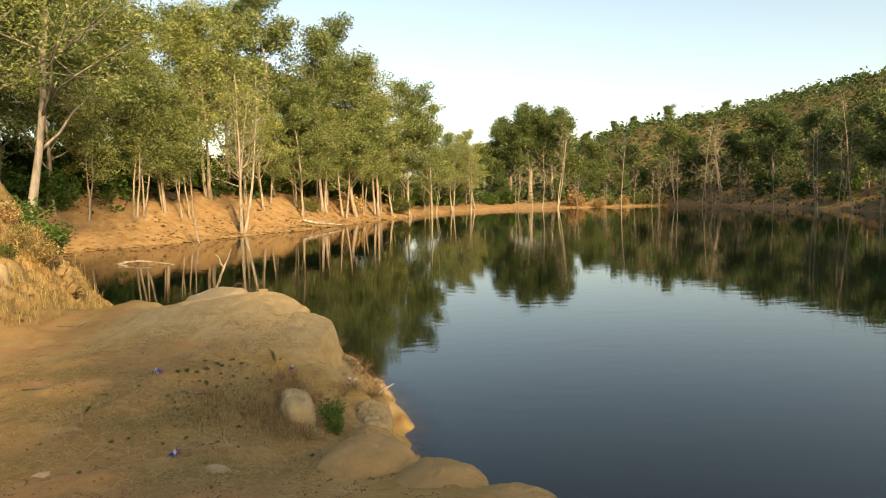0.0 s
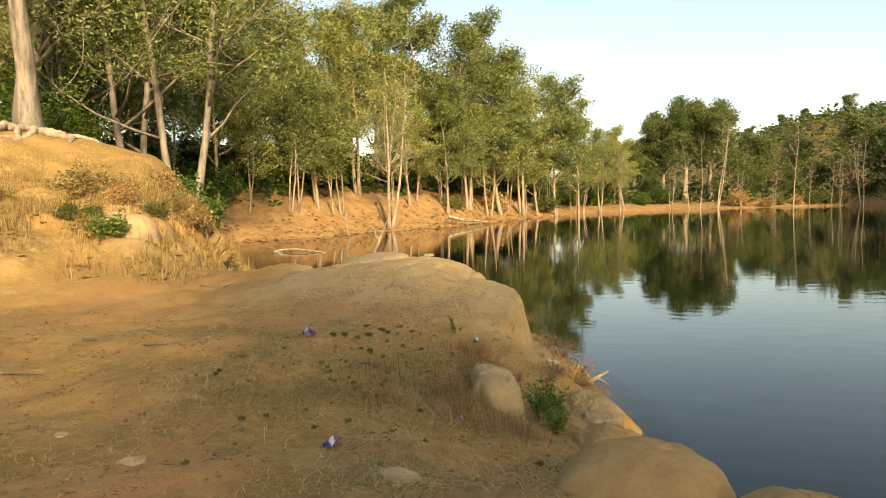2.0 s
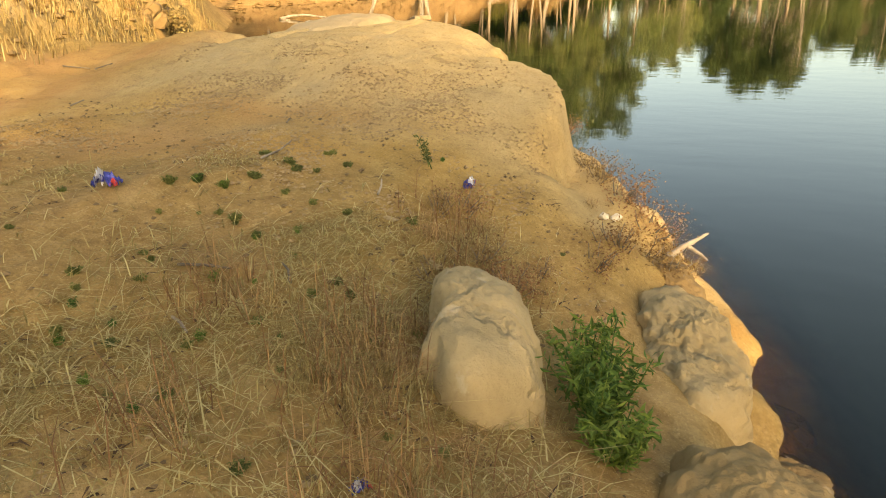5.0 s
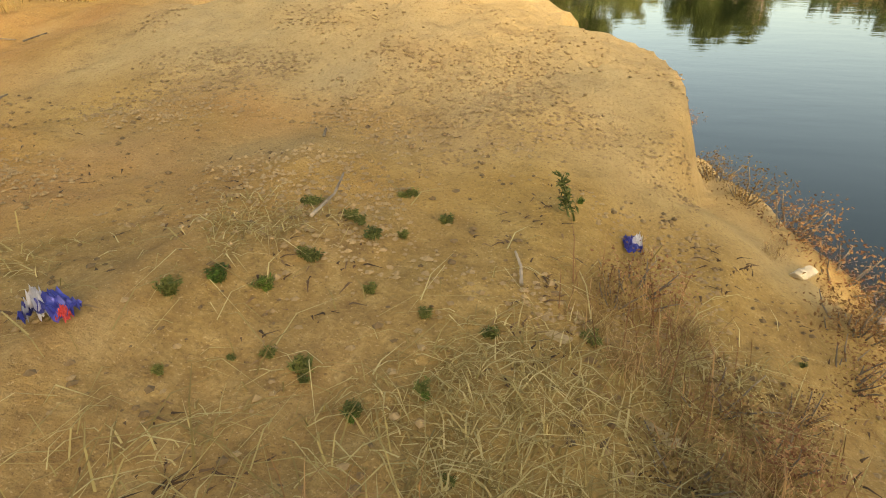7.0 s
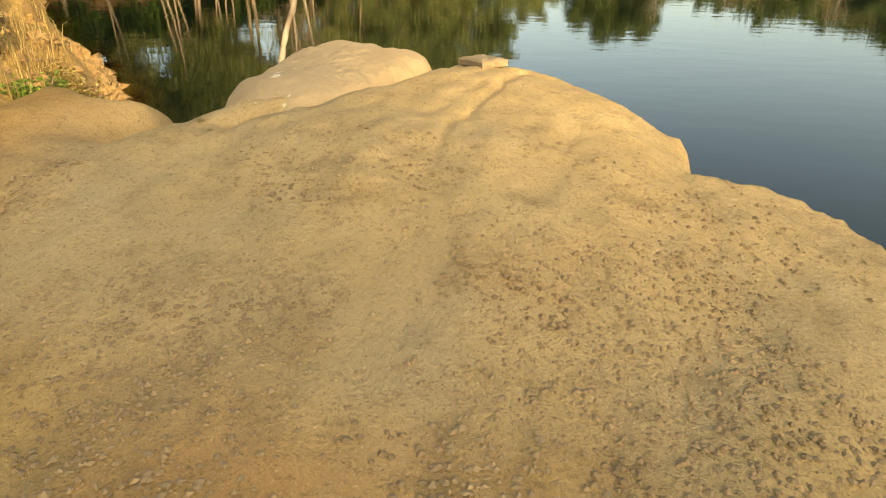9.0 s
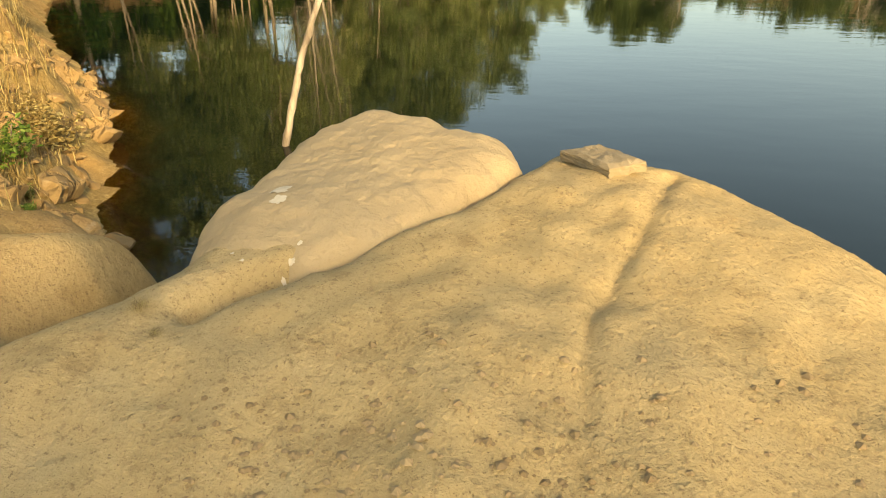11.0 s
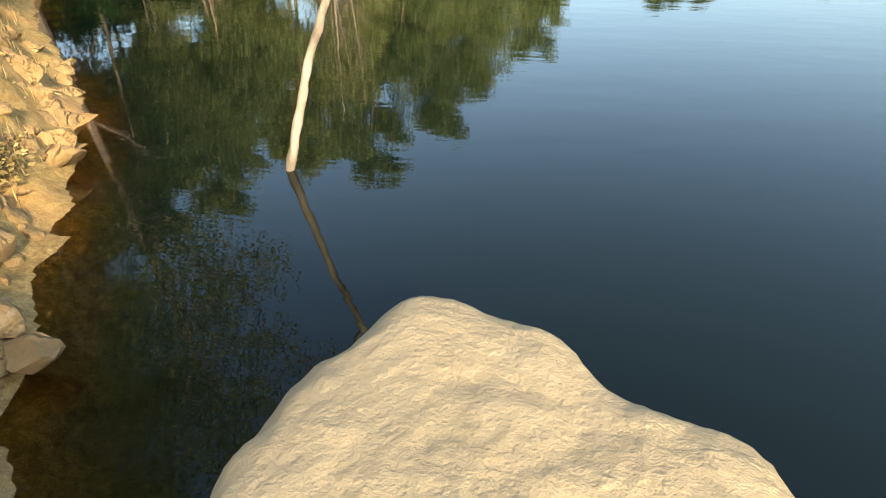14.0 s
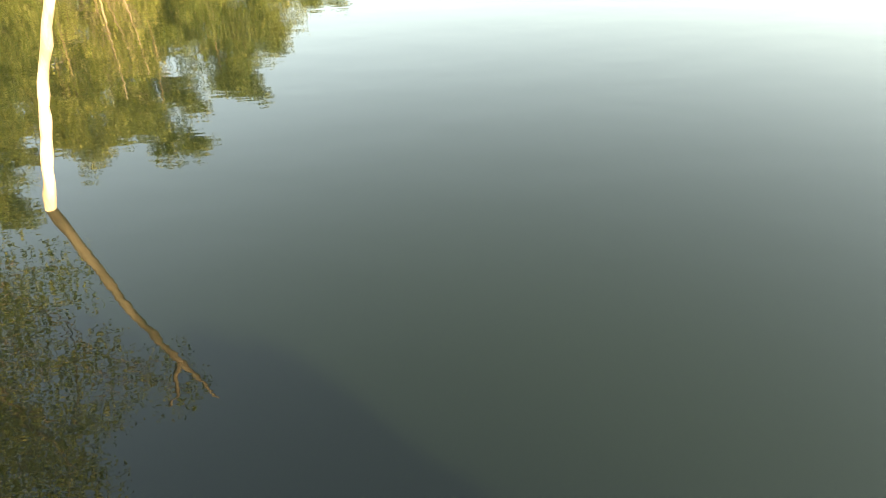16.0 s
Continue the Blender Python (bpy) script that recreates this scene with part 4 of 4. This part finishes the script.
branch("standing_dead_stick", "bleached forked dead stem standing in the lake", [
    ([(-8.40, 21.86, -0.5), (-8.318, 21.843, 0.0), (-8.1, 21.80, 0.72), (-7.92, 21.74, 1.25), (-7.58, 21.66, 2.02)], 0.058, 0.038),
    ([(-7.59, 21.66, 2.0), (-7.68, 21.62, 2.15), (-7.68, 21.55, 2.35), (-7.8, 21.5, 2.45)], 0.034, 0.012),
    ([(-7.59, 21.66, 2.0), (-7.46, 21.66, 2.25), (-7.30, 21.62, 2.6)], 0.036, 0.01)], DEADWOOD, category="dead stem")
branch("floating_branch", "pale bent branch floating on the still water", [
    ([(-21.0, 41.2, -0.05), (-21.75, 41.55, 0.05), (-21.5, 42.2, 0.14), (-20.4, 42.0, 0.22), (-19.2, 41.8, 0.12), (-18.1, 41.5, 0.0)], 0.09, 0.04)], DEADWOOD)
branch("fallen_pole", "fallen dead pole lying down the earth bank", [([(-24.9, 61.9, 2.0 + 0.1), (-24.2, 60.2, 1.2), (-23.3, 58.6, 0.1)], 0.12, 0.08)], BARK)
branch("fallen_log", "pale fallen tree trunk lying along the waterline", [([(-18.9, 80.2, 1.2), (-17.3, 80.6, 0.75), (-14.6, 83.5, 0.35)], 0.22, 0.1), ([(-17.3, 80.6, 0.75), (-16.2, 81.0, 0.9)], 0.1, 0.04)], DEADWOOD, category="log")
branch("driftwood_root", "bleached splintered driftwood root on the ledge", [
    ([(-1.58, 12.97, 0.5), (-1.44, 13.07, 0.58), (-1.28, 13.22, 0.63)], 0.035, 0.01), ([(-1.44, 13.07, 0.57), (-1.34, 13.02, 0.53), (-1.28, 12.98, 0.5)], 0.02, 0.006)], BARK)
for k, (x, y, ln, turn) in enumerate([(-6.06, 9.98, 0.42, 5), (-6.67, 8.74, 0.45, 20), (-7.02, 10.01, 0.3, -20), (-4.69, 12.75, 0.16, 110), (-4.36, 12.0, 0.5, 96), (-3.47, 11.74, 0.2, 105), (-3.59, 9.9, 0.14, 150), (-8.2, 14.1, 0.3, 20),
                                      (-6.96, 12.83, 0.2, 100), (-3.45, 10.5, 0.2, 130), (-3.8, 10.36, 0.25, 15), (-7.9, 14.2, 0.2, 60)]):
    c, s = math.cos(radians(turn)) * ln / 2, math.sin(radians(turn)) * ln / 2
    pts = [(x - c, y - s, ground_at(x - c, y - s) + 0.018), (x + 0.1 * s, y - 0.1 * c, ground_at(x, y) + 0.03), (x + c, y + s, ground_at(x + c, y + s) + 0.018)]
    branch("twig", "dry brown twig lying on the bare earth", [(pts, 0.008 if k > 2 else 0.018, 0.005)], BARK if k in (4, 5, 6) else BARK_DARK, 6, category="twig")
# roots of the gnarled tree creep out of the cut bank
root_rng = random.Random(8)
for k in range(6):
    a, p, pts = radians(-95 + 28 * k), Vector((-29.6, 31.3, 0)), []
    for j in range(6):
        q = p + Vector((math.cos(a), math.sin(a), 0)) * (0.5 + 0.75 * j)
        a += root_rng.uniform(-0.3, 0.3)
        pts.append((q.x, q.y, ground_at(q.x, q.y) + 0.25 - 0.06 * j))
    branch("exposed_root", "thick exposed tree root creeping over the earth bank", [(pts, 0.24, 0.05)], BARK, 8, category="root")


# ---- plants of the near shore ----
def blades(count, spread, height, width, seed, lean=0.5, curve=0.35, clumps=None):
    """Grass blades, each a bent strip of two pieces."""
    g = np.random.RandomState(seed)
    base = clumps if clumps is not None else np.column_stack([g.normal(0, spread, count), g.normal(0, spread, count), np.zeros(count)])
    n = len(base)
    a = g.uniform(0, 2 * np.pi, n)
    out = np.column_stack([np.cos(a), np.sin(a), np.zeros(n)]) * (g.random(n) ** 0.7 * lean)[:, None]
    h = (height * g.uniform(0.45, 1.15, n))[:, None]
    side = np.column_stack([-np.sin(a), np.cos(a), np.zeros(n)]) * width * g.uniform(0.6, 1.3, n)[:, None]
    up = np.array([0, 0, 1.0])
    mid = base + (out * 0.4 + up * 0.6) * h
    tip = base + (out * (1 + curve) + up * np.maximum(1 - 0.5 * np.linalg.norm(out, axis=1), 0.25)[:, None]) * h
    v = np.stack([base - side, base + side, mid + side * 0.7, mid - side * 0.7, tip], 1).reshape(-1, 3)
    i = np.arange(n) * 5
    f = [q for k in i for q in ((k, k + 1, k + 2, k + 3), (k + 3, k + 2, k + 4))]
    return v, f


def tuft(name, label, seed, mat, count=60, spread=0.07, height=0.28, width=0.004, lean=0.7, category="grass tuft", group=""):
    v, f = blades(count, spread, height, width, seed, lean)
    return Kind(tagged(link_mesh(name, mesh_from(name, v, f), mat, smooth=False), label, category, group))


def herb(name, label, seed, mat, stems=7, height=0.3, leaf=0.07, per=16, category="plant", group=""):
    """A leafy herb: stems with narrow leaves all the way up."""
    rng = random.Random(seed)
    root = tagged(new(name), label, category, group)
    bm, ends = bmesh.new(), []
    for k in range(stems):
        a = rng.uniform(0, 6.28)
        pts, rad, _ = limb(rng, Vector((rng.uniform(-0.02, 0.02), rng.uniform(-0.02, 0.02), -0.02)), Vector((math.cos(a) * 0.6, math.sin(a) * 0.6, 1)), height * rng.uniform(0.6, 1.1), 0.006, 0.002, 0.2, 0.1, 6)
        tube(bm, pts, rad, 4)
        ends += [(p, 1.0) for p in pts[2:]]
    tagged(part("stalk", bm, mat, root), kind="stuff")
    v, f = leaves(rng, ends, stems * per, leaf, leaf * 0.75, slim=0.24, droop=-0.2)
    link_mesh("foliage", mesh_from("foliage", v, f), mat, root, smooth=False)
    return root


# leafy plants
for k, (x, y, h, n) in enumerate([(-1.95, 10.42, 0.55, 16), (-2.02, 10.72, 0.5, 7), (-1.85, 10.2, 0.4, 9)]):
    Kind(herb("willow_herb", "fresh green leafy plant growing beside the ledge", 600 + k, LEAF_FRESH, n + 12, h * 0.85, 0.06, 30, "plant", "green plants")).put(x, y, 40 * k)
Kind(herb("thistle", "upright dark green weed standing on bare earth", 610, WEED, 3, 0.26, 0.04, 40, "weed")).put(-3.29, 12.27)
weeds = [Kind(herb("weed_clump", "low dark green weed clump on the trodden earth", 620 + k, WEED, 16, 0.06, 0.026, 30, "weed", "low weeds")) for k in range(3)]
herbs = [Kind(herb("leafy_weed", "fresh green leafy weed among the dry straw", 630 + k, LEAF_FRESH if k else WEED, 16, 0.11, 0.034, 26, "weed", "leafy weeds")) for k in range(3)]
for k, (x, y, s) in enumerate([(-4.16, 11.85, 0.9), (-4.44, 11.21, 1.0), (-4.29, 11.25, 0.9), (-4.01, 10.92, 1.1), (-3.81, 12.03, 0.8), (-3.26, 12.45, 1.2), (-3.50, 10.67, 1.0), (-3.71, 10.30, 1.6), (-3.53, 10.35, 1.0), (-2.90, 10.25, 1.4), (-3.48, 9.88, 1.4), (-3.82, 9.80, 1.1), (-4.10, 9.92, 1.2), (-4.04, 9.83, 1.3), (-3.65, 9.47, 1.5), (-3.54, 9.46, 1.2), (-3.41, 9.43, 1.2), (-3.91, 9.63, 1.4), (-2.29, 11.95, 0.9), (-2.01, 11.30, 1.5), (-3.23, 10.05, 0.9), (-3.12, 9.86, 1.0), (-3.64, 10.96, 0.9), (-3.82, 10.82, 1.0)]):
    herbs[k % 3].put(x, y, 63.0 * k, 0.55 * s)
for k, (x, y, s) in enumerate([(-4.07, 11.76, 1.0), (-4.23, 11.50, 1.0), (-4.53, 11.07, 1.1), (-3.97, 11.41, 0.9), (-3.51, 11.33, 1.0), (-4.04, 12.23, 1.0), (-3.74, 11.34, 0.9), (-4.40, 11.93, 1.2), (-4.03, 10.96, 1.2), (-4.45, 11.22, 1.3), (-4.30, 11.26, 1.2), (-4.44, 11.93, 0.9), (-4.22, 11.90, 1.2), (-3.82, 12.01, 1.1), (-3.83, 10.85, 1.0), (-3.23, 10.59, 1.0), (-3.36, 10.09, 1.0), (-3.14, 10.54, 0.9), (-3.17, 11.51, 1.3), (-3.66, 11.00, 1.0), (-4.08, 12.20, 0.8), (-4.27, 11.51, 0.9)]):
    weeds[k % 3].put(x, y, 63.0 * k, 0.8 * s)
for k, (x, y, s) in enumerate([(-8.6, 17.3, 2.0), (-8.9, 17.1, 2.2), (-9.6, 18.5, 2.0), (-9.9, 18.9, 2.6), (-10.2, 18.7, 2.2)]):
    herbs[k % 3].put(x, y, 50.0 * k, s)
weed_rng = random.Random(12)
for k in range(45):
    x, y = -3.5 + weed_rng.gauss(0, 1.1), 9.7 + weed_rng.gauss(0, 0.9)
    if float(shore_distance(np.array([x]), np.array([y]))[0]) > 1.2:
        weeds[k % 3].put(x, y, weed_rng.uniform(0, 360), weed_rng.uniform(0.35, 0.8))
for k in range(26):
    x, y = weed_rng.uniform(-6.0, -0.8), weed_rng.uniform(4.5, 8.5)
    if float(shore_distance(np.array([x]), np.array([y]))[0]) > 1.2:
        weeds[k % 3].put(x, y, weed_rng.uniform(0, 360), weed_rng.uniform(0.3, 0.6))
shore_bush = Kind(shrub("green_shrub", 640, "small bright green shrub on the grassy bank", LEAF_FRESH, 0.7, 700, 0.12, group="bank shrubs"))
for k, (x, y, s) in enumerate([(-15.2, 24.3, 1.3), (-14.6, 23.6, 1.0), (-10.97, 14.88, 0.6), (-16.4, 24.5, 1.2), (-17.3, 25.8, 1.5), (-10.2, 19.0, 0.5)]):
    shore_bush.put(x, y, 50.0 * k, s)
russets = [Kind(shrub("russet_weed", 650 + k, "dry reddish-brown seeding weed on the slope", RUSSET, 0.3, 800, 0.021, "weed", "dry russet weeds")) for k in range(2)]
for k, (x, y, s) in enumerate([(-1.75, 13.2, 1.2), (-1.55, 13.0, 1.1), (-1.8, 12.8, 1.0), (-1.6, 12.6, 0.9), (-2.0, 13.5, 1.0), (-2.2, 13.9, 0.9), (-2.3, 14.3, 0.8), (-2.5, 11.3, 0.75), (-2.75, 11.45, 0.7), (-2.4, 11.6, 0.6),
                               (-3.0, 11.95, 0.7), (-3.1, 11.8, 0.55), (-2.85, 11.1, 0.7), (-1.95, 12.4, 0.9), (-2.1, 12.0, 0.7), (-2.6, 14.7, 0.6)]):
    russets[k % 2].put(x, y, 71.0 * k, s)
straws = [tuft("dry_grass_tuft", "tuft of dry straw-coloured grass on the slope", 660 + k, STRAW, 120, 0.09, 0.25, 0.0026, 1.7, group="dry grass tufts") for k in range(3)]
straw_rng = random.Random(9)
for k in range(120):
    x, y = -2.85 + straw_rng.gauss(-0.1, 0.5), 10.1 + straw_rng.gauss(0, 0.6)
    straws[k % 3].put(x, y, straw_rng.uniform(0, 360), straw_rng.uniform(0.4, 0.8) * (1.1 if x > -2.9 else 0.5))
for k, (x, y, s) in enumerate([(-3.15, 11.6, 1.0), (-3.05, 11.45, 1.1), (-2.7, 11.15, 0.9), (-2.35, 9.8, 1.0), (-2.2, 9.6, 0.9), (-2.0, 9.9, 0.8), (-1.9, 9.4, 0.9), (-2.2, 13.0, 0.8), (-1.4, 13.6, 1.2), (-1.35, 13.3, 1.3), (-6.3, 15.15, 0.35), (-6.2, 15.05, 0.3), (-2.9, 10.35, 1.5), (-2.95, 10.15, 1.4), (-3.05, 10.3, 1.3), (-2.85, 10.0, 1.5), (-3.0, 9.85, 1.3), (-2.8, 10.55, 1.2), (-3.15, 10.05, 1.2), (-2.75, 9.8, 1.4), (-2.95, 10.6, 1.1), (-2.65, 9.95, 1.3), (-2.6, 11.2, 1.2), (-2.9, 11.55, 1.1), (-2.45, 11.45, 1.2), (-2.8, 11.8, 1.0)]):
    straws[k % 3].put(x, y, 33.0 * k, s)


def scatter_blades(name, label, seed, count, area, height, width, mat, keep, lean=0.9, category="grass"):
    """A stretch of thin dry grass that nobody could count."""
    g = np.random.RandomState(seed)
    x, y = g.uniform(area[0], area[1], count), g.uniform(area[2], area[3], count)
    ok = keep(x, y) > g.random(count)
    x, y = x[ok], y[ok]
    v, f = blades(0, 0, height, width, seed + 1, lean, clumps=np.column_stack([x, y, ground_height(x, y) - 0.01]))
    return tagged(link_mesh(name, mesh_from(name, v, f), mat, smooth=False), label, category, kind="stuff")


def mound_cover(x, y):
    u = (-x - 8.5) * 0.72 + (y - 13.0) * 0.60
    d = shore_distance(x, y)
    return smoothstep(0.6, 2.2, u + 0.8 * wave(x, y, 3, 31)) * smoothstep(0.2, 0.9, d) * smoothstep(-0.7, 0.5, wave(x, y, 2.2, 32)) * smoothstep(22, 18, u) * (np.abs(u - 9 - 0.25 * x - 3) > 0.7)


scatter_blades("mound_grass", "short dry golden grass over the mound beside the cove", 41, 150000, (-30, -8.5, 13, 36), 0.3, 0.006, STRAW, mound_cover, 0.8)
scatter_blades("bank_grass", "taller pale dry grass along the edge of the cove", 43, 26000, (-22, -9.5, 17, 34), 0.7, 0.008, STRAW,
               lambda x, y: 0.6 * smoothstep(0.5, 1.2, shore_distance(x, y)) * smoothstep(5.0, 2.0, shore_distance(x, y)) * smoothstep(-0.2, 0.6, wave(x, y, 2.5, 33)), 0.5)
scatter_blades("straw_litter", "broken dry straw strewn over the trodden earth", 45, 120000, (-7, -1.2, 6.0, 11.9), 0.05, 0.003, PALE_STRAW,
               lambda x, y: smoothstep(0.1, 1.5, wave(x, y, 1.4, 34) + 0.5 * wave(x, y, 0.35, 37) + 0.9 * np.exp(-((x + 3.2) / 1.3) ** 2 - ((y - 10.1) / 1.2) ** 2)) * smoothstep(1.0, 1.8, shore_distance(x, y)), 4.0)


scatter_blades("fallen_stalks", "long dry stalks lying flat over the earth", 47, 9000, (-5.6, -1.4, 7.6, 12.3), 0.13, 0.0028, PALE_STRAW,
               lambda x, y: np.clip(1.1 * np.exp(-((x + 2.9) / 0.9) ** 2 - ((y - 9.9) / 1.1) ** 2) + 0.45 * np.exp(-((x + 4.2) / 1.1) ** 2 - ((y - 9.6) / 1.2) ** 2) + 0.4 * np.exp(-((x + 2.7) / 0.6) ** 2 - ((y - 11.5) / 0.6) ** 2), 0, 1)
               * smoothstep(0.9, 1.6, shore_distance(x, y)), 3.2)
scatter_blades("leaf_litter", "brown fallen leaves and bark scraps on the earth path", 49, 60000, (-9.0, 0.8, 3.5, 12.6), 0.022, 0.007, DARK_LITTER,
               lambda x, y: smoothstep(0.0, 1.2, wave(x, y, 1.2, 38) + 0.6 * wave(x, y, 0.4, 39)) * smoothstep(0.9, 1.5, shore_distance(x, y)), 4.0)
STALKS = [(-2.95, 10.35), (-2.85, 9.9), (-2.6, 9.5), (-3.3, 9.4), (-2.7, 11.2), (-2.95, 11.7), (-2.2, 9.4), (-3.6, 10.2)]
scatter_blades("dead_stalks", "thickets of long brown dead stalks leaning over the earth", 71, 16000, (-4.2, -1.6, 8.6, 12.5), 0.26, 0.0024, RUSSET,
               lambda x, y: np.clip(0.9 * sum(np.exp(-((x - a) ** 2 + (y - b) ** 2) / 0.05) for a, b in STALKS), 0, 1) * smoothstep(-0.6, 0.4, wave(x, y, 0.25, 72)), 1.0)
brush_rng = random.Random(19)
for k in range(46):
    x, y = -9.9 - 8.0 * brush_rng.random(), 14.6 + 8.0 * brush_rng.random()
    if float(mound_cover(np.array([x]), np.array([y]))[0]) > 0.3:
        brushes[k % 2].put(x, y, 47.0 * k, brush_rng.uniform(0.12, 0.35))


def pebbles(name, label, seed, count, area, size, mat, keep):
    g = np.random.RandomState(seed)
    x, y = g.uniform(area[0], area[1], count), g.uniform(area[2], area[3], count)
    ok = keep(x, y) > g.random(count)
    x, y = x[ok], y[ok]
    z = ground_height(x, y)
    n = len(x)
    ball = np.array([(1, 0, 0), (0.3, 0.95, 0.1), (-0.8, 0.6, 0), (-0.8, -0.6, 0.1), (0.3, -0.95, 0), (0.15, 0.1, 0.8), (0, 0, -0.6)])
    tris = [(0, 1, 5), (1, 2, 5), (2, 3, 5), (3, 4, 5), (4, 0, 5), (1, 0, 6), (2, 1, 6), (3, 2, 6), (4, 3, 6), (0, 4, 6)]
    s = size * g.uniform(0.35, 1.0, n) ** 2.2 + 0.004
    a = g.uniform(0, 6.28, n)
    c, sn = np.cos(a)[:, None], np.sin(a)[:, None]
    jit = ball[None] * g.uniform(0.65, 1.3, (n, 7, 3))
    v = np.stack([jit[..., 0] * c - jit[..., 1] * sn, jit[..., 0] * sn + jit[..., 1] * c, jit[..., 2] * 0.75], 2) * s[:, None, None] + np.stack([x, y, z + s * 0.25], 1)[:, None, :]
    f = [tuple(k * 7 + i for i in t) for k in range(n) for t in tris]
    return tagged(link_mesh(name, mesh_from(name, v.reshape(-1, 3), f), mat, smooth=False), label, "gravel", kind="stuff")


GRAVEL = rock_material("gravel", (0.22, 0.145, 0.07), (0.38, 0.27, 0.145))
pebbles("gravel", "loose small stones and crumbs of earth on the promontory", 51, 17000, (-7.0, -2.6, 11.5, 15.4), 0.015, GRAVEL,
        lambda x, y: smoothstep(15.3, 14.0, y) * smoothstep(-0.5, 0.9, wave(x, y, 1.5, 35) + 1.5 * np.exp(-((x + 4.2) / 0.9) ** 2 - ((y - 13.6) / 0.9) ** 2)) * smoothstep(0.8, 1.4, shore_distance(x, y)))
pebbles("gravel", "loose small stones strewn over the earth path", 53, 12000, (-8.0, 0.8, 4.0, 12.0), 0.016, GRAVEL,
        lambda x, y: 0.5 * smoothstep(-0.4, 0.8, wave(x, y, 1.8, 36)) * smoothstep(0.7, 1.3, shore_distance(x, y)))
CLODS = plain("dark_earth", (0.15, 0.095, 0.042), 0.95, 0.0, 0.45)
pebbles("clods", "dark crumbs of earth and leaf litter on the path", 59, 16000, (-9.0, 0.8, 3.5, 13.0), 0.018, CLODS,
        lambda x, y: 0.7 * smoothstep(-0.3, 1.0, wave(x, y, 1.1, 38) + 0.4 * wave(x, y, 0.3, 39)) * smoothstep(0.7, 1.3, shore_distance(x, y)))
pebbles("gravel", "stones and crumbling earth along the far bank", 55, 14000, (-34, 0, 50, 120), 0.26, BANKROCK,
        lambda x, y: smoothstep(0.1, 0.6, shore_distance(x, y)) * smoothstep(9, 0.5, shore_distance(x, y)))
pebbles("gravel", "broken stones on the mound", 57, 7000, (-20, -9, 13, 24), 0.09, BANKROCK, lambda x, y: 0.6 * mound_cover(x, y))


# ---- litter ----
def wrapper(label, x, y, size, seed, turn):
    """A crumpled foil packet: a pillow of foil with creases, an inside fold and a torn strip."""
    rng = random.Random(seed)
    root = tagged(new("crumpled_packet"), label, "litter", "crumpled packets")

    def sheet_of(name, w, h, lift, mat, shift):
        bm = bmesh.new()
        n = 12
        vs = [[bm.verts.new((w * (i / n - 0.5) * (1 - 0.25 * abs(j / n - 0.5)) + shift[0], h * (j / n - 0.5) + shift[1],
                             0.004 + lift * max(0.0, 1 - (2 * i / n - 1) ** 2 - 0.6 * (2 * j / n - 1) ** 2) + abs(noise.noise(Vector((i * 0.55, j * 0.55, seed * 3.1 + shift[0])))) * lift * 1.5))
               for i in range(n + 1)] for j in range(n + 1)]
        for j in range(n):
            for i in range(n):
                bm.faces.new((vs[j][i], vs[j][i + 1], vs[j + 1][i + 1], vs[j + 1][i]))
        ob = link(name, bm, mat, root, smooth=False)
        return ob
    sheet_of("foil", size, size * 0.62, size * 0.3, FOIL_BLUE, (0, 0))
    sheet_of("inside", size * 0.4, size * 0.36, size * 0.42, FOIL_SILVER, (-size * 0.12, -size * 0.1))
    sheet_of("torn_strip", size * 0.25, size * 0.22, size * 0.2, FOIL_RED, (size * 0.36, -size * 0.2))
    root.matrix_basis = pose(x, y, ground_at(x, y) + 0.004, 0, 0, turn)
    return root


FOIL_BLUE = plain("blue_foil", (0.03, 0.04, 0.24), 0.35, 0.3, 0.6)
FOIL_SILVER = plain("silver_foil", (0.55, 0.56, 0.62), 0.3, 0.6, 0.2)
FOIL_RED = plain("red_foil", (0.45, 0.05, 0.05), 0.4, 0.2, 0.3)
wrapper("crumpled blue foil snack packet on the earth", -3.30, 8.15, 0.125, 1, 70)
wrapper("crumpled blue foil snack packet beside dry weeds", -3.01, 12.27, 0.13, 2, 100)
wrapper("crumpled blue foil snack packet lying flat on the path", -4.72, 10.8, 0.16, 3, 15)
wrapper("faded blue foil packet half hidden in dry grass", -2.63, 9.48, 0.075, 4, 50)
for k, (x, y, s) in enumerate([(-2.09, 12.84, 0.07), (-2.0, 12.98, 0.08)]):
    chunk("white_stone", "small chalk-white stone among russet weeds", x, y, ground_at(x, y) + 0.03, (s, s * 0.7, s * 0.55), CHALK, 700 + k, turn=50 * k, group="white stones")
for k, (x, y, s) in enumerate([(-2.68, 7.75, 0.2), (-4.32, 7.4, 0.13), (-5.17, 7.68, 0.1), (-4.69, 8.6, 0.07), (-4.2, 9.25, 0.10), (-4.1, 9.35, 0.08), (-4.0, 9.2, 0.07), (-2.95, 11.2, 0.1), (-3.3, 11.45, 0.07)]):
    chunk("field_stone", "half-buried pale stone in the trodden earth", x, y, ground_at(x, y) - 0.06 * s, (s, s * 0.8, s * 0.4), SANDSTONE, 720 + k, turn=70 * k, group="stones in the earth")
